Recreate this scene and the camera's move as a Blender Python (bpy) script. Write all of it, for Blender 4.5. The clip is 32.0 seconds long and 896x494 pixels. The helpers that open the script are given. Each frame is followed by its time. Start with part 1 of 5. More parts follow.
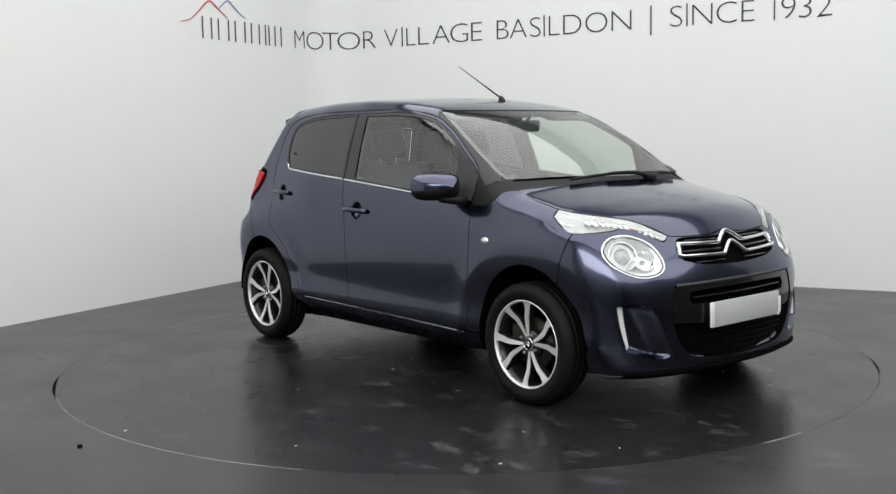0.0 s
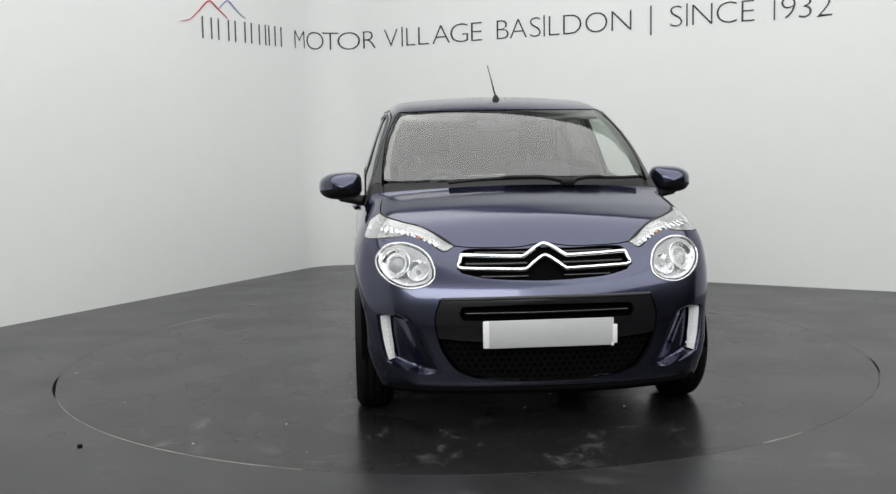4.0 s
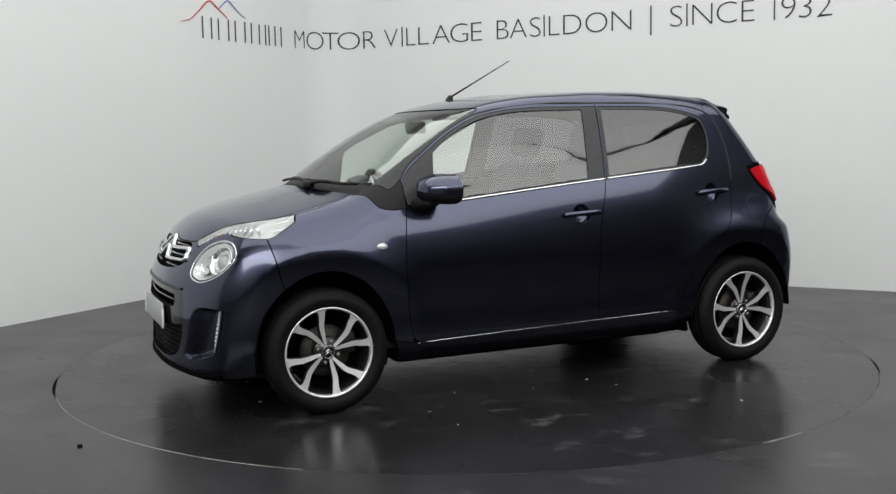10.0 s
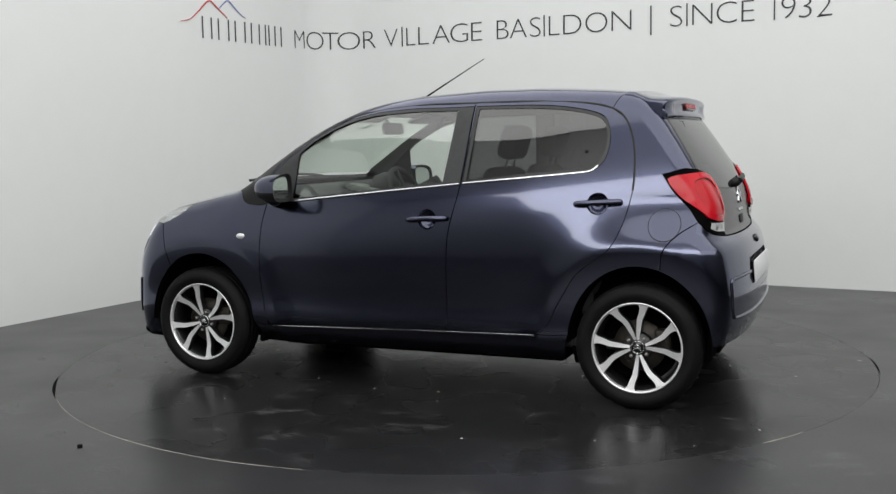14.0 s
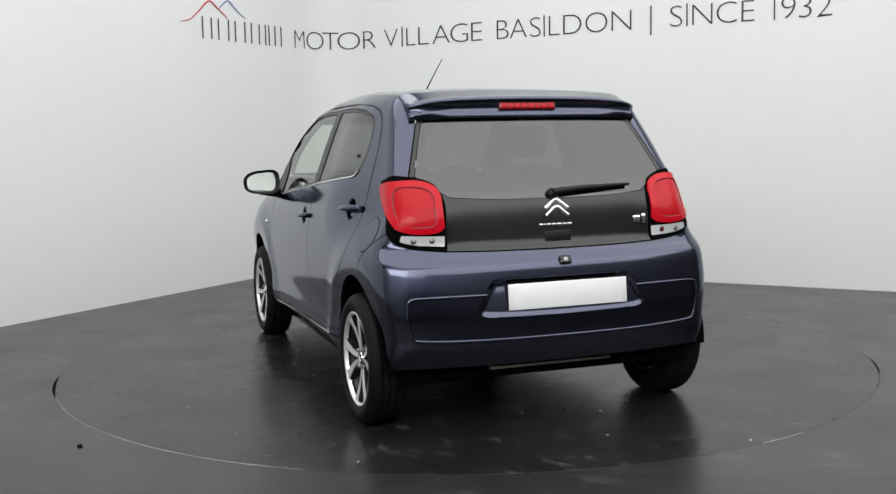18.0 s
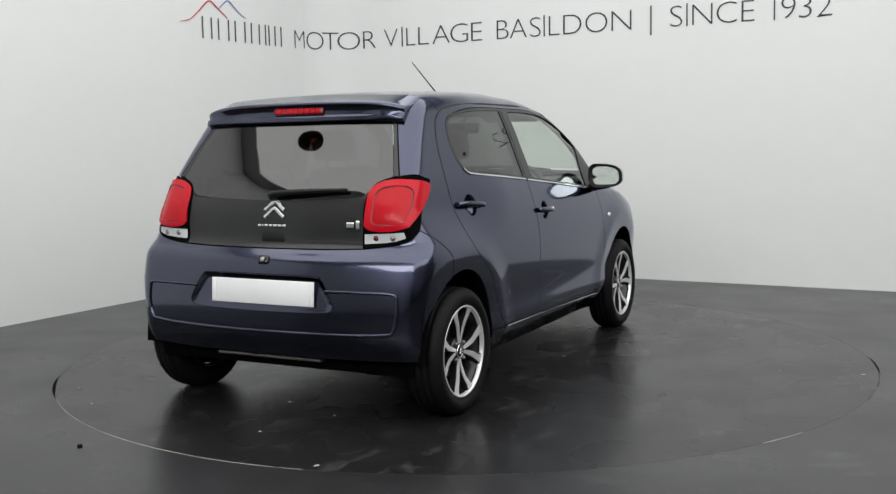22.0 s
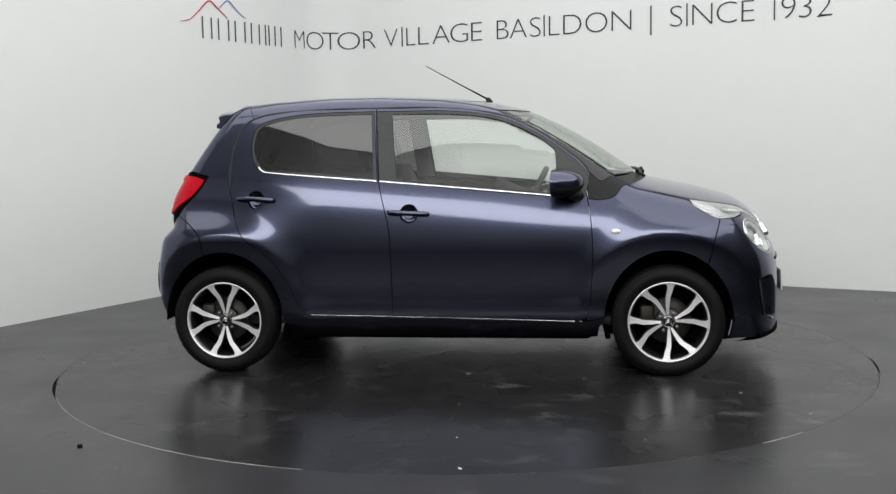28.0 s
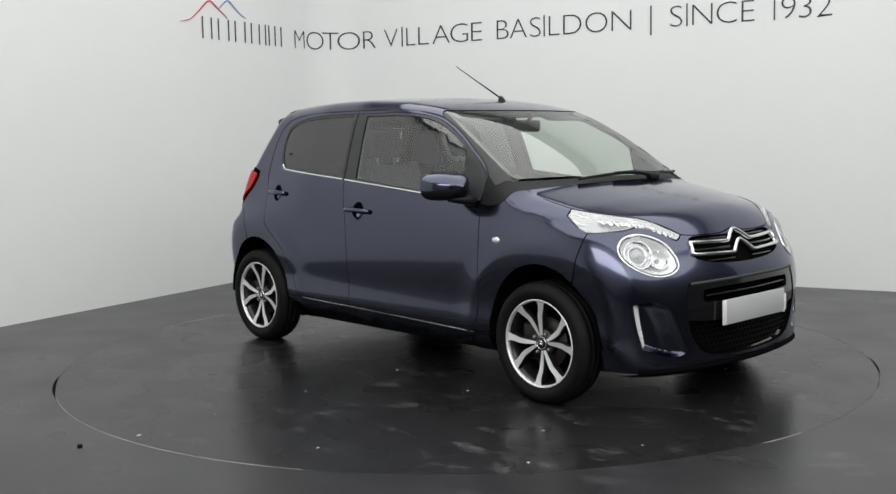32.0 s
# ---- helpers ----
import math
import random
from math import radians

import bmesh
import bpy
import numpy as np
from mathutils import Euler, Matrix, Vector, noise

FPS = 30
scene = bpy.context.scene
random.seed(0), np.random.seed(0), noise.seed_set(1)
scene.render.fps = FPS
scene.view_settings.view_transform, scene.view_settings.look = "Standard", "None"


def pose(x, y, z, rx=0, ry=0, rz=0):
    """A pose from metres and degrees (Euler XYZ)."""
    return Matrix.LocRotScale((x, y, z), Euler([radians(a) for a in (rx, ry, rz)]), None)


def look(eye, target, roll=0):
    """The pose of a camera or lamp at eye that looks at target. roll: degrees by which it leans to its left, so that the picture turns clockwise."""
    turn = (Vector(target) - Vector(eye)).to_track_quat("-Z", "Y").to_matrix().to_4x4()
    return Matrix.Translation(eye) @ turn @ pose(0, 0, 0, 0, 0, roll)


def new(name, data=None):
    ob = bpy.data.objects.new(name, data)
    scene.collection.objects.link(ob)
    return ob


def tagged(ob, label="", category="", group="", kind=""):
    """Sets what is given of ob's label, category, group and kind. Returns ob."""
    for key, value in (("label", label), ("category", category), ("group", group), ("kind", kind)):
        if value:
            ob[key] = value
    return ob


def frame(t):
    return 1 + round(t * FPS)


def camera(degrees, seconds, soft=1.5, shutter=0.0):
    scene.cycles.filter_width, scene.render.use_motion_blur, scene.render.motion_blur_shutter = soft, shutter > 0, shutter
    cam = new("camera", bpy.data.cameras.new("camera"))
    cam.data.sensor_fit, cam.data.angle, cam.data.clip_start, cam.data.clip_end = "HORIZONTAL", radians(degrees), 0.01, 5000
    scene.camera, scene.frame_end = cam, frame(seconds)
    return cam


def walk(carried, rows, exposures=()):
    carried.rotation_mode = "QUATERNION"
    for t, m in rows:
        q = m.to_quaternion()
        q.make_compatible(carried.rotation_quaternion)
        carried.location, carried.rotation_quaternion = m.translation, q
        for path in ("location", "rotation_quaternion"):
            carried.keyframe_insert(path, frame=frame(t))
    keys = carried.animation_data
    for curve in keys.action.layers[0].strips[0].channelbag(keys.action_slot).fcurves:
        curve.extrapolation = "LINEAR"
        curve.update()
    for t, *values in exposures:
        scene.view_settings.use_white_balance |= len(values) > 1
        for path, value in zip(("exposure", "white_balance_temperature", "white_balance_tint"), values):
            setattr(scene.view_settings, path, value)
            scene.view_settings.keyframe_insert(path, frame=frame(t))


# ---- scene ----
# camera: stands still, looks slightly down over the turntable
LENS = 47.12
cam = camera(LENS, 32.0, soft=1.4)
EYE = Vector((0.0, -5.882, 1.215))
CAM = look(EYE, EYE + Vector((-0.014133, 0.994661, -0.102226)), -1.06)
# the clip brightens and darkens a little on the way
walk(cam, [(0.0, CAM), (32.0, CAM)], [(0.0, 0.10), (3.0, 0.08), (6.0, -0.09), (14.0, -0.10), (17.0, 0.08), (19.5, 0.09), (21.5, -0.01), (32.0, 0.0)])

# ---- light ----
world = bpy.data.worlds.new("world")
scene.world = world
world.use_nodes = True
world.node_tree.nodes["Background"].inputs[0].default_value = (0.9, 0.95, 1.0, 1)
world.node_tree.nodes["Background"].inputs[1].default_value = 0.02

# the studio's plan: two walls that meet in a rounded corner
CORNER = Vector((-1.323, 4.512))
ALONG_L = Vector((-0.4756, -0.8797)).normalized()
ALONG_R = Vector((0.8797, -0.4756)).normalized()
ROOM_L, ROOM_R, ROOM_H = 11.5, 9.8, 4.3


def room(a, b, z=0.0):
    """A place a metres along the one wall and b along the other."""
    q = CORNER + ALONG_L * a + ALONG_R * b
    return Vector((q.x, q.y, z))


# one large bright panel overhead, above the turntable and the two white walls
TURN = math.degrees(math.atan2(ALONG_R.y, ALONG_R.x))
PANEL_R, PANEL_L, PANEL_Z = 9.0, 7.2, ROOM_H - 0.06
PANEL_AT = Matrix.Translation(room(4.3, 4.9, PANEL_Z)) @ pose(0, 0, 0, 0, 0, TURN)
panel_light = bpy.data.lights.new("studio_lamp", "AREA")
panel_light.shape, panel_light.size, panel_light.size_y = "RECTANGLE", PANEL_R, PANEL_L
panel_light.energy, panel_light.color = 382, (1.0, 1.0, 0.985)
new("studio_lamp", panel_light).matrix_world = PANEL_AT
# two long light strips high along the walls behind the camera: place, aim, length, width, power
STRIPS = [((10.7, 5.2), (3.5, 3.2), 8.4, 1.7, 280), ((5.6, 9.2), (4.2, 1.8), 9.6, 1.7, 105)]
STRIP_AT = [look(room(*p, 3.4), room(*q, 1.2)) for p, q, _, _, _ in STRIPS]
for (_, _, strip_long, strip_wide, watts), m in zip(STRIPS, STRIP_AT):
    strip_light = bpy.data.lights.new("studio_lamp", "AREA")
    strip_light.shape, strip_light.size, strip_light.size_y = "RECTANGLE", strip_long, strip_wide
    strip_light.energy, strip_light.color = watts, (1.0, 1.0, 0.985)
    new("studio_lamp", strip_light).matrix_world = m


# ---- materials ----
def mat(name, color, rough=0.5, metal=0.0, coat=0.0, coat_rough=0.03, spec=0.5, grain=0.0, grain_scale=40.0, bump=0.0, bump_scale=200.0, rough_var=0.0, emit=None):
    m = bpy.data.materials.new(name)
    m.use_nodes = True
    nt = m.node_tree
    b = nt.nodes["Principled BSDF"]
    b.inputs["Base Color"].default_value = (*color, 1)
    b.inputs["Roughness"].default_value = rough
    b.inputs["Metallic"].default_value = metal
    b.inputs["Coat Weight"].default_value = coat
    b.inputs["Coat Roughness"].default_value = coat_rough
    b.inputs["Specular IOR Level"].default_value = spec
    if emit:
        b.inputs["Emission Color"].default_value = (*emit[:3], 1)
        b.inputs["Emission Strength"].default_value = emit[3]
    co = nt.nodes.new("ShaderNodeTexCoord")
    if grain or rough_var:
        n1, n2 = nt.nodes.new("ShaderNodeTexNoise"), nt.nodes.new("ShaderNodeTexNoise")
        n1.inputs["Scale"].default_value, n2.inputs["Scale"].default_value = grain_scale, grain_scale / 9
        n1.inputs["Detail"].default_value = n2.inputs["Detail"].default_value = 5
        for n in (n1, n2):
            nt.links.new(co.outputs["Object"], n.inputs["Vector"])
        add = nt.nodes.new("ShaderNodeMath")
        nt.links.new(n1.outputs["Fac"], add.inputs[0])
        nt.links.new(n2.outputs["Fac"], add.inputs[1])
        if grain:
            r = nt.nodes.new("ShaderNodeMapRange")
            r.inputs["From Min"].default_value, r.inputs["From Max"].default_value = 0.6, 1.4
            r.inputs["To Min"].default_value, r.inputs["To Max"].default_value = 1 - grain, 1 + grain
            nt.links.new(add.outputs[0], r.inputs["Value"])
            mul = nt.nodes.new("ShaderNodeVectorMath")
            mul.operation = "SCALE"
            mul.inputs[0].default_value = color
            nt.links.new(r.outputs[0], mul.inputs["Scale"])
            nt.links.new(mul.outputs[0], b.inputs["Base Color"])
        if rough_var:
            r = nt.nodes.new("ShaderNodeMapRange")
            r.inputs["From Min"].default_value, r.inputs["From Max"].default_value = 0.6, 1.4
            r.inputs["To Min"].default_value, r.inputs["To Max"].default_value = rough - rough_var, rough + rough_var
            nt.links.new(add.outputs[0], r.inputs["Value"])
            nt.links.new(r.outputs[0], b.inputs["Roughness"])
    if bump:
        n = nt.nodes.new("ShaderNodeTexNoise")
        n.inputs["Scale"].default_value, n.inputs["Detail"].default_value = bump_scale, 4
        nt.links.new(co.outputs["Object"], n.inputs["Vector"])
        bp = nt.nodes.new("ShaderNodeBump")
        bp.inputs["Strength"].default_value, bp.inputs["Distance"].default_value = bump, 0.002
        nt.links.new(n.outputs["Fac"], bp.inputs["Height"])
        nt.links.new(bp.outputs["Normal"], b.inputs["Normal"])
    return m


def glass(name, tint, base=0.075):
    """A pane: lets tinted light through and mirrors more at a slant."""
    m = bpy.data.materials.new(name)
    m.use_nodes = True
    nt = m.node_tree
    nt.nodes.remove(nt.nodes["Principled BSDF"])
    out = nt.nodes["Material Output"]
    tr, gl, mix = nt.nodes.new("ShaderNodeBsdfTransparent"), nt.nodes.new("ShaderNodeBsdfGlossy"), nt.nodes.new("ShaderNodeMixShader")
    tr.inputs["Color"].default_value = (*tint, 1)
    gl.inputs["Roughness"].default_value = 0.01
    lw, pw, ma = nt.nodes.new("ShaderNodeLayerWeight"), nt.nodes.new("ShaderNodeMath"), nt.nodes.new("ShaderNodeMath")
    pw.operation, ma.operation = "POWER", "MULTIPLY_ADD"
    pw.inputs[1].default_value = 5.0
    ma.inputs[1].default_value, ma.inputs[2].default_value = 1 - base, base
    lw.inputs["Blend"].default_value = 0.5
    nt.links.new(lw.outputs["Facing"], pw.inputs[0])
    nt.links.new(pw.outputs[0], ma.inputs[0])
    nt.links.new(ma.outputs[0], mix.inputs["Fac"])
    nt.links.new(tr.outputs[0], mix.inputs[1])
    nt.links.new(gl.outputs[0], mix.inputs[2])
    nt.links.new(mix.outputs[0], out.inputs["Surface"])
    return m


PAINT = mat("blue_metallic_paint", (0.046, 0.051, 0.089), rough=0.21, metal=1.0, coat=1.0, coat_rough=0.07, grain=0.12, grain_scale=900)
CORNER_GREY = mat("dark_grey_plastic", (0.009, 0.0093, 0.010), rough=0.45, spec=0.22, grain=0.15, grain_scale=60, bump=0.12, bump_scale=900)
PAINT.node_tree.nodes["Principled BSDF"].inputs["Specular Tint"].default_value = (0.45, 0.46, 0.58, 1)
BLACK = mat("black_plastic", (0.006, 0.006, 0.007), rough=0.5, spec=0.25, grain=0.25, grain_scale=60, bump=0.15, bump_scale=900)
MESH_BLACK = mat("dark_mesh_plastic", (0.002, 0.002, 0.0022), rough=0.4, spec=0.12, grain=0.6, grain_scale=18, rough_var=0.2)
SATIN = mat("satin_dark_grey_trim", (0.028, 0.029, 0.031), rough=0.42, spec=0.4, grain=0.2, grain_scale=40)
GATE_BLACK = mat("black_gate_glass", (0.010, 0.010, 0.011), rough=0.27, spec=0.55, grain=0.15, grain_scale=30)
GLOSS = mat("gloss_black", (0.005, 0.005, 0.006), rough=0.15, coat=0.15, grain=0.2, grain_scale=30)
RUBBER = mat("black_rubber", (0.010, 0.010, 0.010), rough=0.7, grain=0.25, grain_scale=50)
TYRE = mat("tyre_rubber", (0.0055, 0.0055, 0.0056), rough=0.6, spec=0.14, grain=0.35, grain_scale=45, bump=0.2, bump_scale=400)
# near-black of the underbody parts, also painted as shade into panel seams
UNDER = mat("underbody_and_shade_black", (0.0016, 0.0016, 0.0016), rough=0.9, spec=0.05, grain=0.3, grain_scale=25)
CHROME = mat("chrome", (0.78, 0.79, 0.80), rough=0.10, metal=1.0, rough_var=0.03, grain_scale=50)
SILVER = mat("machined_alloy", (0.88, 0.88, 0.89), rough=0.42, metal=0.75, coat=0.3, grain=0.08, grain_scale=120)
DARK_ALLOY = mat("dark_alloy_paint", (0.007, 0.007, 0.008), rough=0.35, coat=0.2, grain=0.2, grain_scale=60)
STEEL = mat("brake_steel", (0.30, 0.28, 0.26), rough=0.4, metal=0.9, grain=0.3, grain_scale=40)
DISC = mat("dark_brake_steel", (0.045, 0.040, 0.034), rough=0.5, metal=0.7, grain=0.35, grain_scale=40)
LAMP_WHITE = mat("lamp_reflector", (0.74, 0.75, 0.75), rough=0.25, metal=0.4, rough_var=0.08, grain_scale=60)
LAMP_BODY = mat("lamp_white_plastic", (0.42, 0.425, 0.42), rough=0.18, metal=0.4, grain=0.25, grain_scale=45)
LENS_CLEAR = glass("clear_lamp_lens", (0.93, 0.94, 0.95))
RED = mat("red_lamp_plastic", (0.47, 0.004, 0.014), rough=0.22, spec=0.2, coat=0.12, grain=0.08, grain_scale=90)
RED_MID = mat("mid_red_lamp_plastic", (0.42, 0.003, 0.010), rough=0.30, spec=0.2, coat=0.12, grain=0.06, grain_scale=90)
RED_DARK = mat("dark_red_lamp_plastic", (0.10, 0.002, 0.005), rough=0.25, coat=0.25, grain=0.10, grain_scale=70)
WINDSCREEN = glass("windscreen_glass", (0.82, 0.90, 0.83), 0.14)
SIDE_GLASS = glass("side_glass", (0.90, 0.94, 0.91), 0.14)
DARK_GLASS = glass("privacy_glass", (0.13, 0.135, 0.135), 0.13)
REAR_GLASS = glass("rear_privacy_glass", (0.045, 0.047, 0.047), 0.125)
LENS_BALL = mat("grey_lens_glass", (0.36, 0.37, 0.37), rough=0.06, coat=0.6, grain=0.1, grain_scale=60)
DAY_LAMP = mat("day_lamp_plastic", (0.62, 0.63, 0.64), rough=0.25)
PLATE_WHITE = mat("bright_plate_white", (0.78, 0.79, 0.80), rough=0.4, grain=0.02, grain_scale=30)
PLATE = mat("plate_grey_white", (0.44, 0.45, 0.455), rough=0.45, grain=0.03, grain_scale=30)
SEAT = mat("grey_seat_cloth", (0.045, 0.046, 0.05), rough=0.9, grain=0.3, grain_scale=160, bump=0.4, bump_scale=700)
TRIM = mat("dark_cabin_plastic", (0.022, 0.023, 0.025), rough=0.6, grain=0.2, grain_scale=60, bump=0.2, bump_scale=600)
LINING = mat("pale_roof_lining", (0.26, 0.255, 0.24), rough=0.95, grain=0.1, grain_scale=90)
CHROME_WHITE = mat("white_plastic", (0.75, 0.75, 0.76), rough=0.3)
FLECK = mat("pale_grit", (0.42, 0.41, 0.39), rough=0.8, grain=0.2, grain_scale=200)
MIRROR = mat("mirror_glass", (0.46, 0.50, 0.48), rough=0.02, metal=1.0)
PILLAR_LINING = mat("grey_pillar_lining", (0.10, 0.10, 0.10), rough=0.8, grain=0.1, grain_scale=80)
AMBER = mat("amber_lamp_plastic", (0.55, 0.17, 0.03), rough=0.25, grain=0.1, grain_scale=80)

# ---- the car's outer surface: smooth blend of side, top, front and rear curves ----
def table(pts, soft):
    """A smooth curve through the given (place, value) pairs."""
    a = np.array(sorted(pts), float)
    g = np.linspace(a[0, 0] - 0.3, a[-1, 0] + 0.3, 900)
    v = np.interp(g, a[:, 0], a[:, 1])
    s0 = (a[1, 1] - a[0, 1]) / (a[1, 0] - a[0, 0])
    s1 = (a[-1, 1] - a[-2, 1]) / (a[-1, 0] - a[-2, 0])
    v += np.minimum(g - a[0, 0], 0) * s0 + np.maximum(g - a[-1, 0], 0) * s1
    n = int(4 * soft / (g[1] - g[0])) + 1
    w = np.exp(-0.5 * ((np.arange(-n, n + 1) * (g[1] - g[0])) / soft) ** 2)
    w /= w.sum()
    pad = np.concatenate([v[0] + (np.arange(-n, 0)) * (v[1] - v[0]), v, v[-1] + np.arange(1, n + 1) * (v[-1] - v[-2])])
    v = np.convolve(pad, w, "valid")
    return lambda q: np.interp(q, g, v)


SIDE_Y = table([(0.10, .690), (0.2, .735), (0.28, .772), (0.335, .785), (0.39, .778), (0.45, .777), (0.52, .784), (0.60, .789), (0.66, .790), (0.72, .788), (0.78, .784),
                (0.85, .776), (0.93, .760), (1.0, .738), (1.1, .703), (1.2, .668), (1.3, .630), (1.4, .585), (1.5, .535)], 0.028)
PLAN = table([(-1.8, .80), (-1.65, .91), (-1.5, .968), (-1.35, .993), (-1.17, 1.0), (-.8, 1.0), (.9, 1.0), (1.17, 1.0), (1.3, .995), (1.45, .975),
              (1.6, .93), (1.75, .85), (1.9, .70)], 0.06)
TOP_Z = table([(1.9, .60), (1.78, .715), (1.72, .79), (1.68, .825), (1.62, .862), (1.55, .893), (1.4, .936), (1.2, .979), (1.09, 1.002), (1.0, 1.062), (.9, 1.133),
               (.8, 1.198), (.7, 1.258), (.6, 1.312), (.5, 1.358), (.4, 1.394), (.3, 1.421), (.2, 1.440), (.05, 1.460), (-.3, 1.478), (-.6, 1.478),
               (-.9, 1.462), (-1.1, 1.441), (-1.3, 1.410), (-1.5, 1.37)], 0.03)
NOSE_X = table([(.10, 1.69), (.17, 1.785), (.21, 1.806), (.26, 1.802), (.33, 1.806), (.45, 1.812), (.56, 1.80), (.62, 1.782), (.70, 1.745), (.78, 1.712), (.86, 1.67), (1.0, 1.56)], 0.02)
TAIL_X = table([(.12, -1.50), (.24, -1.56), (.32, -1.60), (.4, -1.625), (.5, -1.628), (.6, -1.617), (.7, -1.597), (.738, -1.583), (.766, -1.519), (.84, -1.514),
                (.90, -1.509), (.95, -1.499), (1.0, -1.479), (1.06, -1.447), (1.2, -1.352), (1.3, -1.278), (1.4, -1.20), (1.55, -1.07)], 0.020)
WHEEL_X, WHEEL_Z = 1.17, 0.28


def smax(a, b, k):
    h = np.maximum(k - np.abs(a - b), 0) / k
    return np.maximum(a, b) + h * h * k / 4


def sstep(t):
    t = np.clip(t, 0, 1)
    return t * t * (3 - 2 * t)


def flare(r):
    """The wheel arches swell slowly outwards to a crease, then fall back a little."""
    q = (.60 - r) / .135
    up = .0125 * np.maximum((q + 1 - np.sqrt((q - 1) ** 2 + .03)) / 2, 0) ** 1.9
    back = .11 * np.maximum(.465 - r, 0)
    return up - (back + np.sqrt(back * back + 9e-6) - .003) / 2


def field(p):
    """Below zero inside the body, above zero outside."""
    x, y, z = p[..., 0], np.abs(p[..., 1]), p[..., 2]
    zs = z + .09 * (x + .1) * sstep((z - .6) / .3)
    r = np.sqrt((np.abs(x) - WHEEL_X) ** 2 + (z - WHEEL_Z) ** 2)
    taper = 1 - .106 * sstep((z - .70) / .25) * sstep((-x - .60) / .80)
    half = SIDE_Y(zs) * PLAN(x) * taper + flare(r)
    half = half - .036 * np.clip((.285 - z) / .1, 0, 1.5) ** 1.3 * sstep((.99 - np.abs(x)) / .12)
    rib = (z - (.862 + .12 * (1.29 - x))) / .020
    half = half + .006 * np.exp(-rib * rib) * sstep((x - 1.06) / .12) * sstep((1.34 - x) / .05)
    half = half + .020 * sstep((z - 1.0) / .25) * sstep((x + .25) / .5)
    top = TOP_Z(x + .22 * y * y) - .085 * y * y
    nose = NOSE_X(z) - .40 * y ** 2.6
    tail = TAIL_X(z) + .155 * y ** 2.5 - .026 * np.exp(-((y - .60) / .11) ** 2 - ((z - .88) / .10) ** 2)
    a = smax(y - half, z - top, .085)
    a = smax(a, x - nose, .10)
    a = smax(a, tail - x, .075)
    return smax(a, .165 - z, .03)


def grad(p):
    e = 0.004
    g = np.stack([field(p + np.eye(3)[i] * e) - field(p - np.eye(3)[i] * e) for i in range(3)], -1)
    return g / np.maximum(np.linalg.norm(g, axis=-1, keepdims=True), 1e-9)


def meet(o, d, far=1.6):
    """Where rays from o along d first meet the body."""
    o, d = np.atleast_2d(o).astype(float), np.atleast_2d(d).astype(float)
    s = np.linspace(0, far, 65)
    f = field(o[:, None] + s[None, :, None] * d[:, None])
    k = np.where((f <= 0).any(1), (f <= 0).argmax(1), f.argmin(1))
    hi = s[k]
    lo = np.maximum(hi - s[1], 0)
    for _ in range(16):
        m = (lo + hi) / 2
        ins = field(o + m[:, None] * d) <= 0
        hi, lo = np.where(ins, m, hi), np.where(ins, lo, m)
    return o + hi[:, None] * d

# ---- building helpers ----
from mathutils import geometry

OFF = Vector((-0.054, 0.185, 0.0))


def mesh_of(verts, faces, material, smooth=True, normals=None):
    me = bpy.data.meshes.new("mesh")
    me.from_pydata([tuple(map(float, v)) for v in verts], [], [tuple(map(int, f)) for f in faces])
    me.materials.append(material)
    me.polygons.foreach_set("use_smooth", [smooth] * len(me.polygons))
    me.update()
    if normals is not None:
        me.normals_split_custom_set(normals)
    return me


def part(name, data, material=None, parent=None, label="", at=None):
    """Links a mesh or bmesh as one object under a thing or a part."""
    if isinstance(data, bmesh.types.BMesh):
        me = bpy.data.meshes.new(name)
        data.to_mesh(me)
        data.free()
        me.materials.append(material)
    else:
        me = data
    ob = new(name, me)
    if at is not None:
        ob.matrix_basis = at
    if parent is not None:
        ob.parent = parent
    if label:
        ob["label"] = label
    return ob


def rbox(sx, sy, sz, bevel=0.01, seg=2, smooth=True):
    bm = bmesh.new()
    bmesh.ops.create_cube(bm, size=1.0, matrix=Matrix.Diagonal((sx, sy, sz, 1)))
    if bevel:
        bmesh.ops.bevel(bm, geom=bm.edges[:], offset=bevel, segments=seg, affect="EDGES", profile=0.5)
    for f in bm.faces:
        f.smooth = smooth
    return bm


def lathe(profile, n=64, axis="y", smooth=True):
    """Turns (radius, along) pairs round an axis."""
    bm = bmesh.new()
    rings = []
    for r, h in profile:
        ring = []
        for k in range(n):
            a = 2 * math.pi * k / n
            c, s = r * math.cos(a), r * math.sin(a)
            ring.append(bm.verts.new((c, h, s) if axis == "y" else (c, s, h)))
        rings.append(ring)
    for a, b in zip(rings, rings[1:]):
        for k in range(n):
            f = bm.faces.new((a[k], a[(k + 1) % n], b[(k + 1) % n], b[k]))
            f.smooth = smooth
    bmesh.ops.recalc_face_normals(bm, faces=bm.faces[:])
    return bm


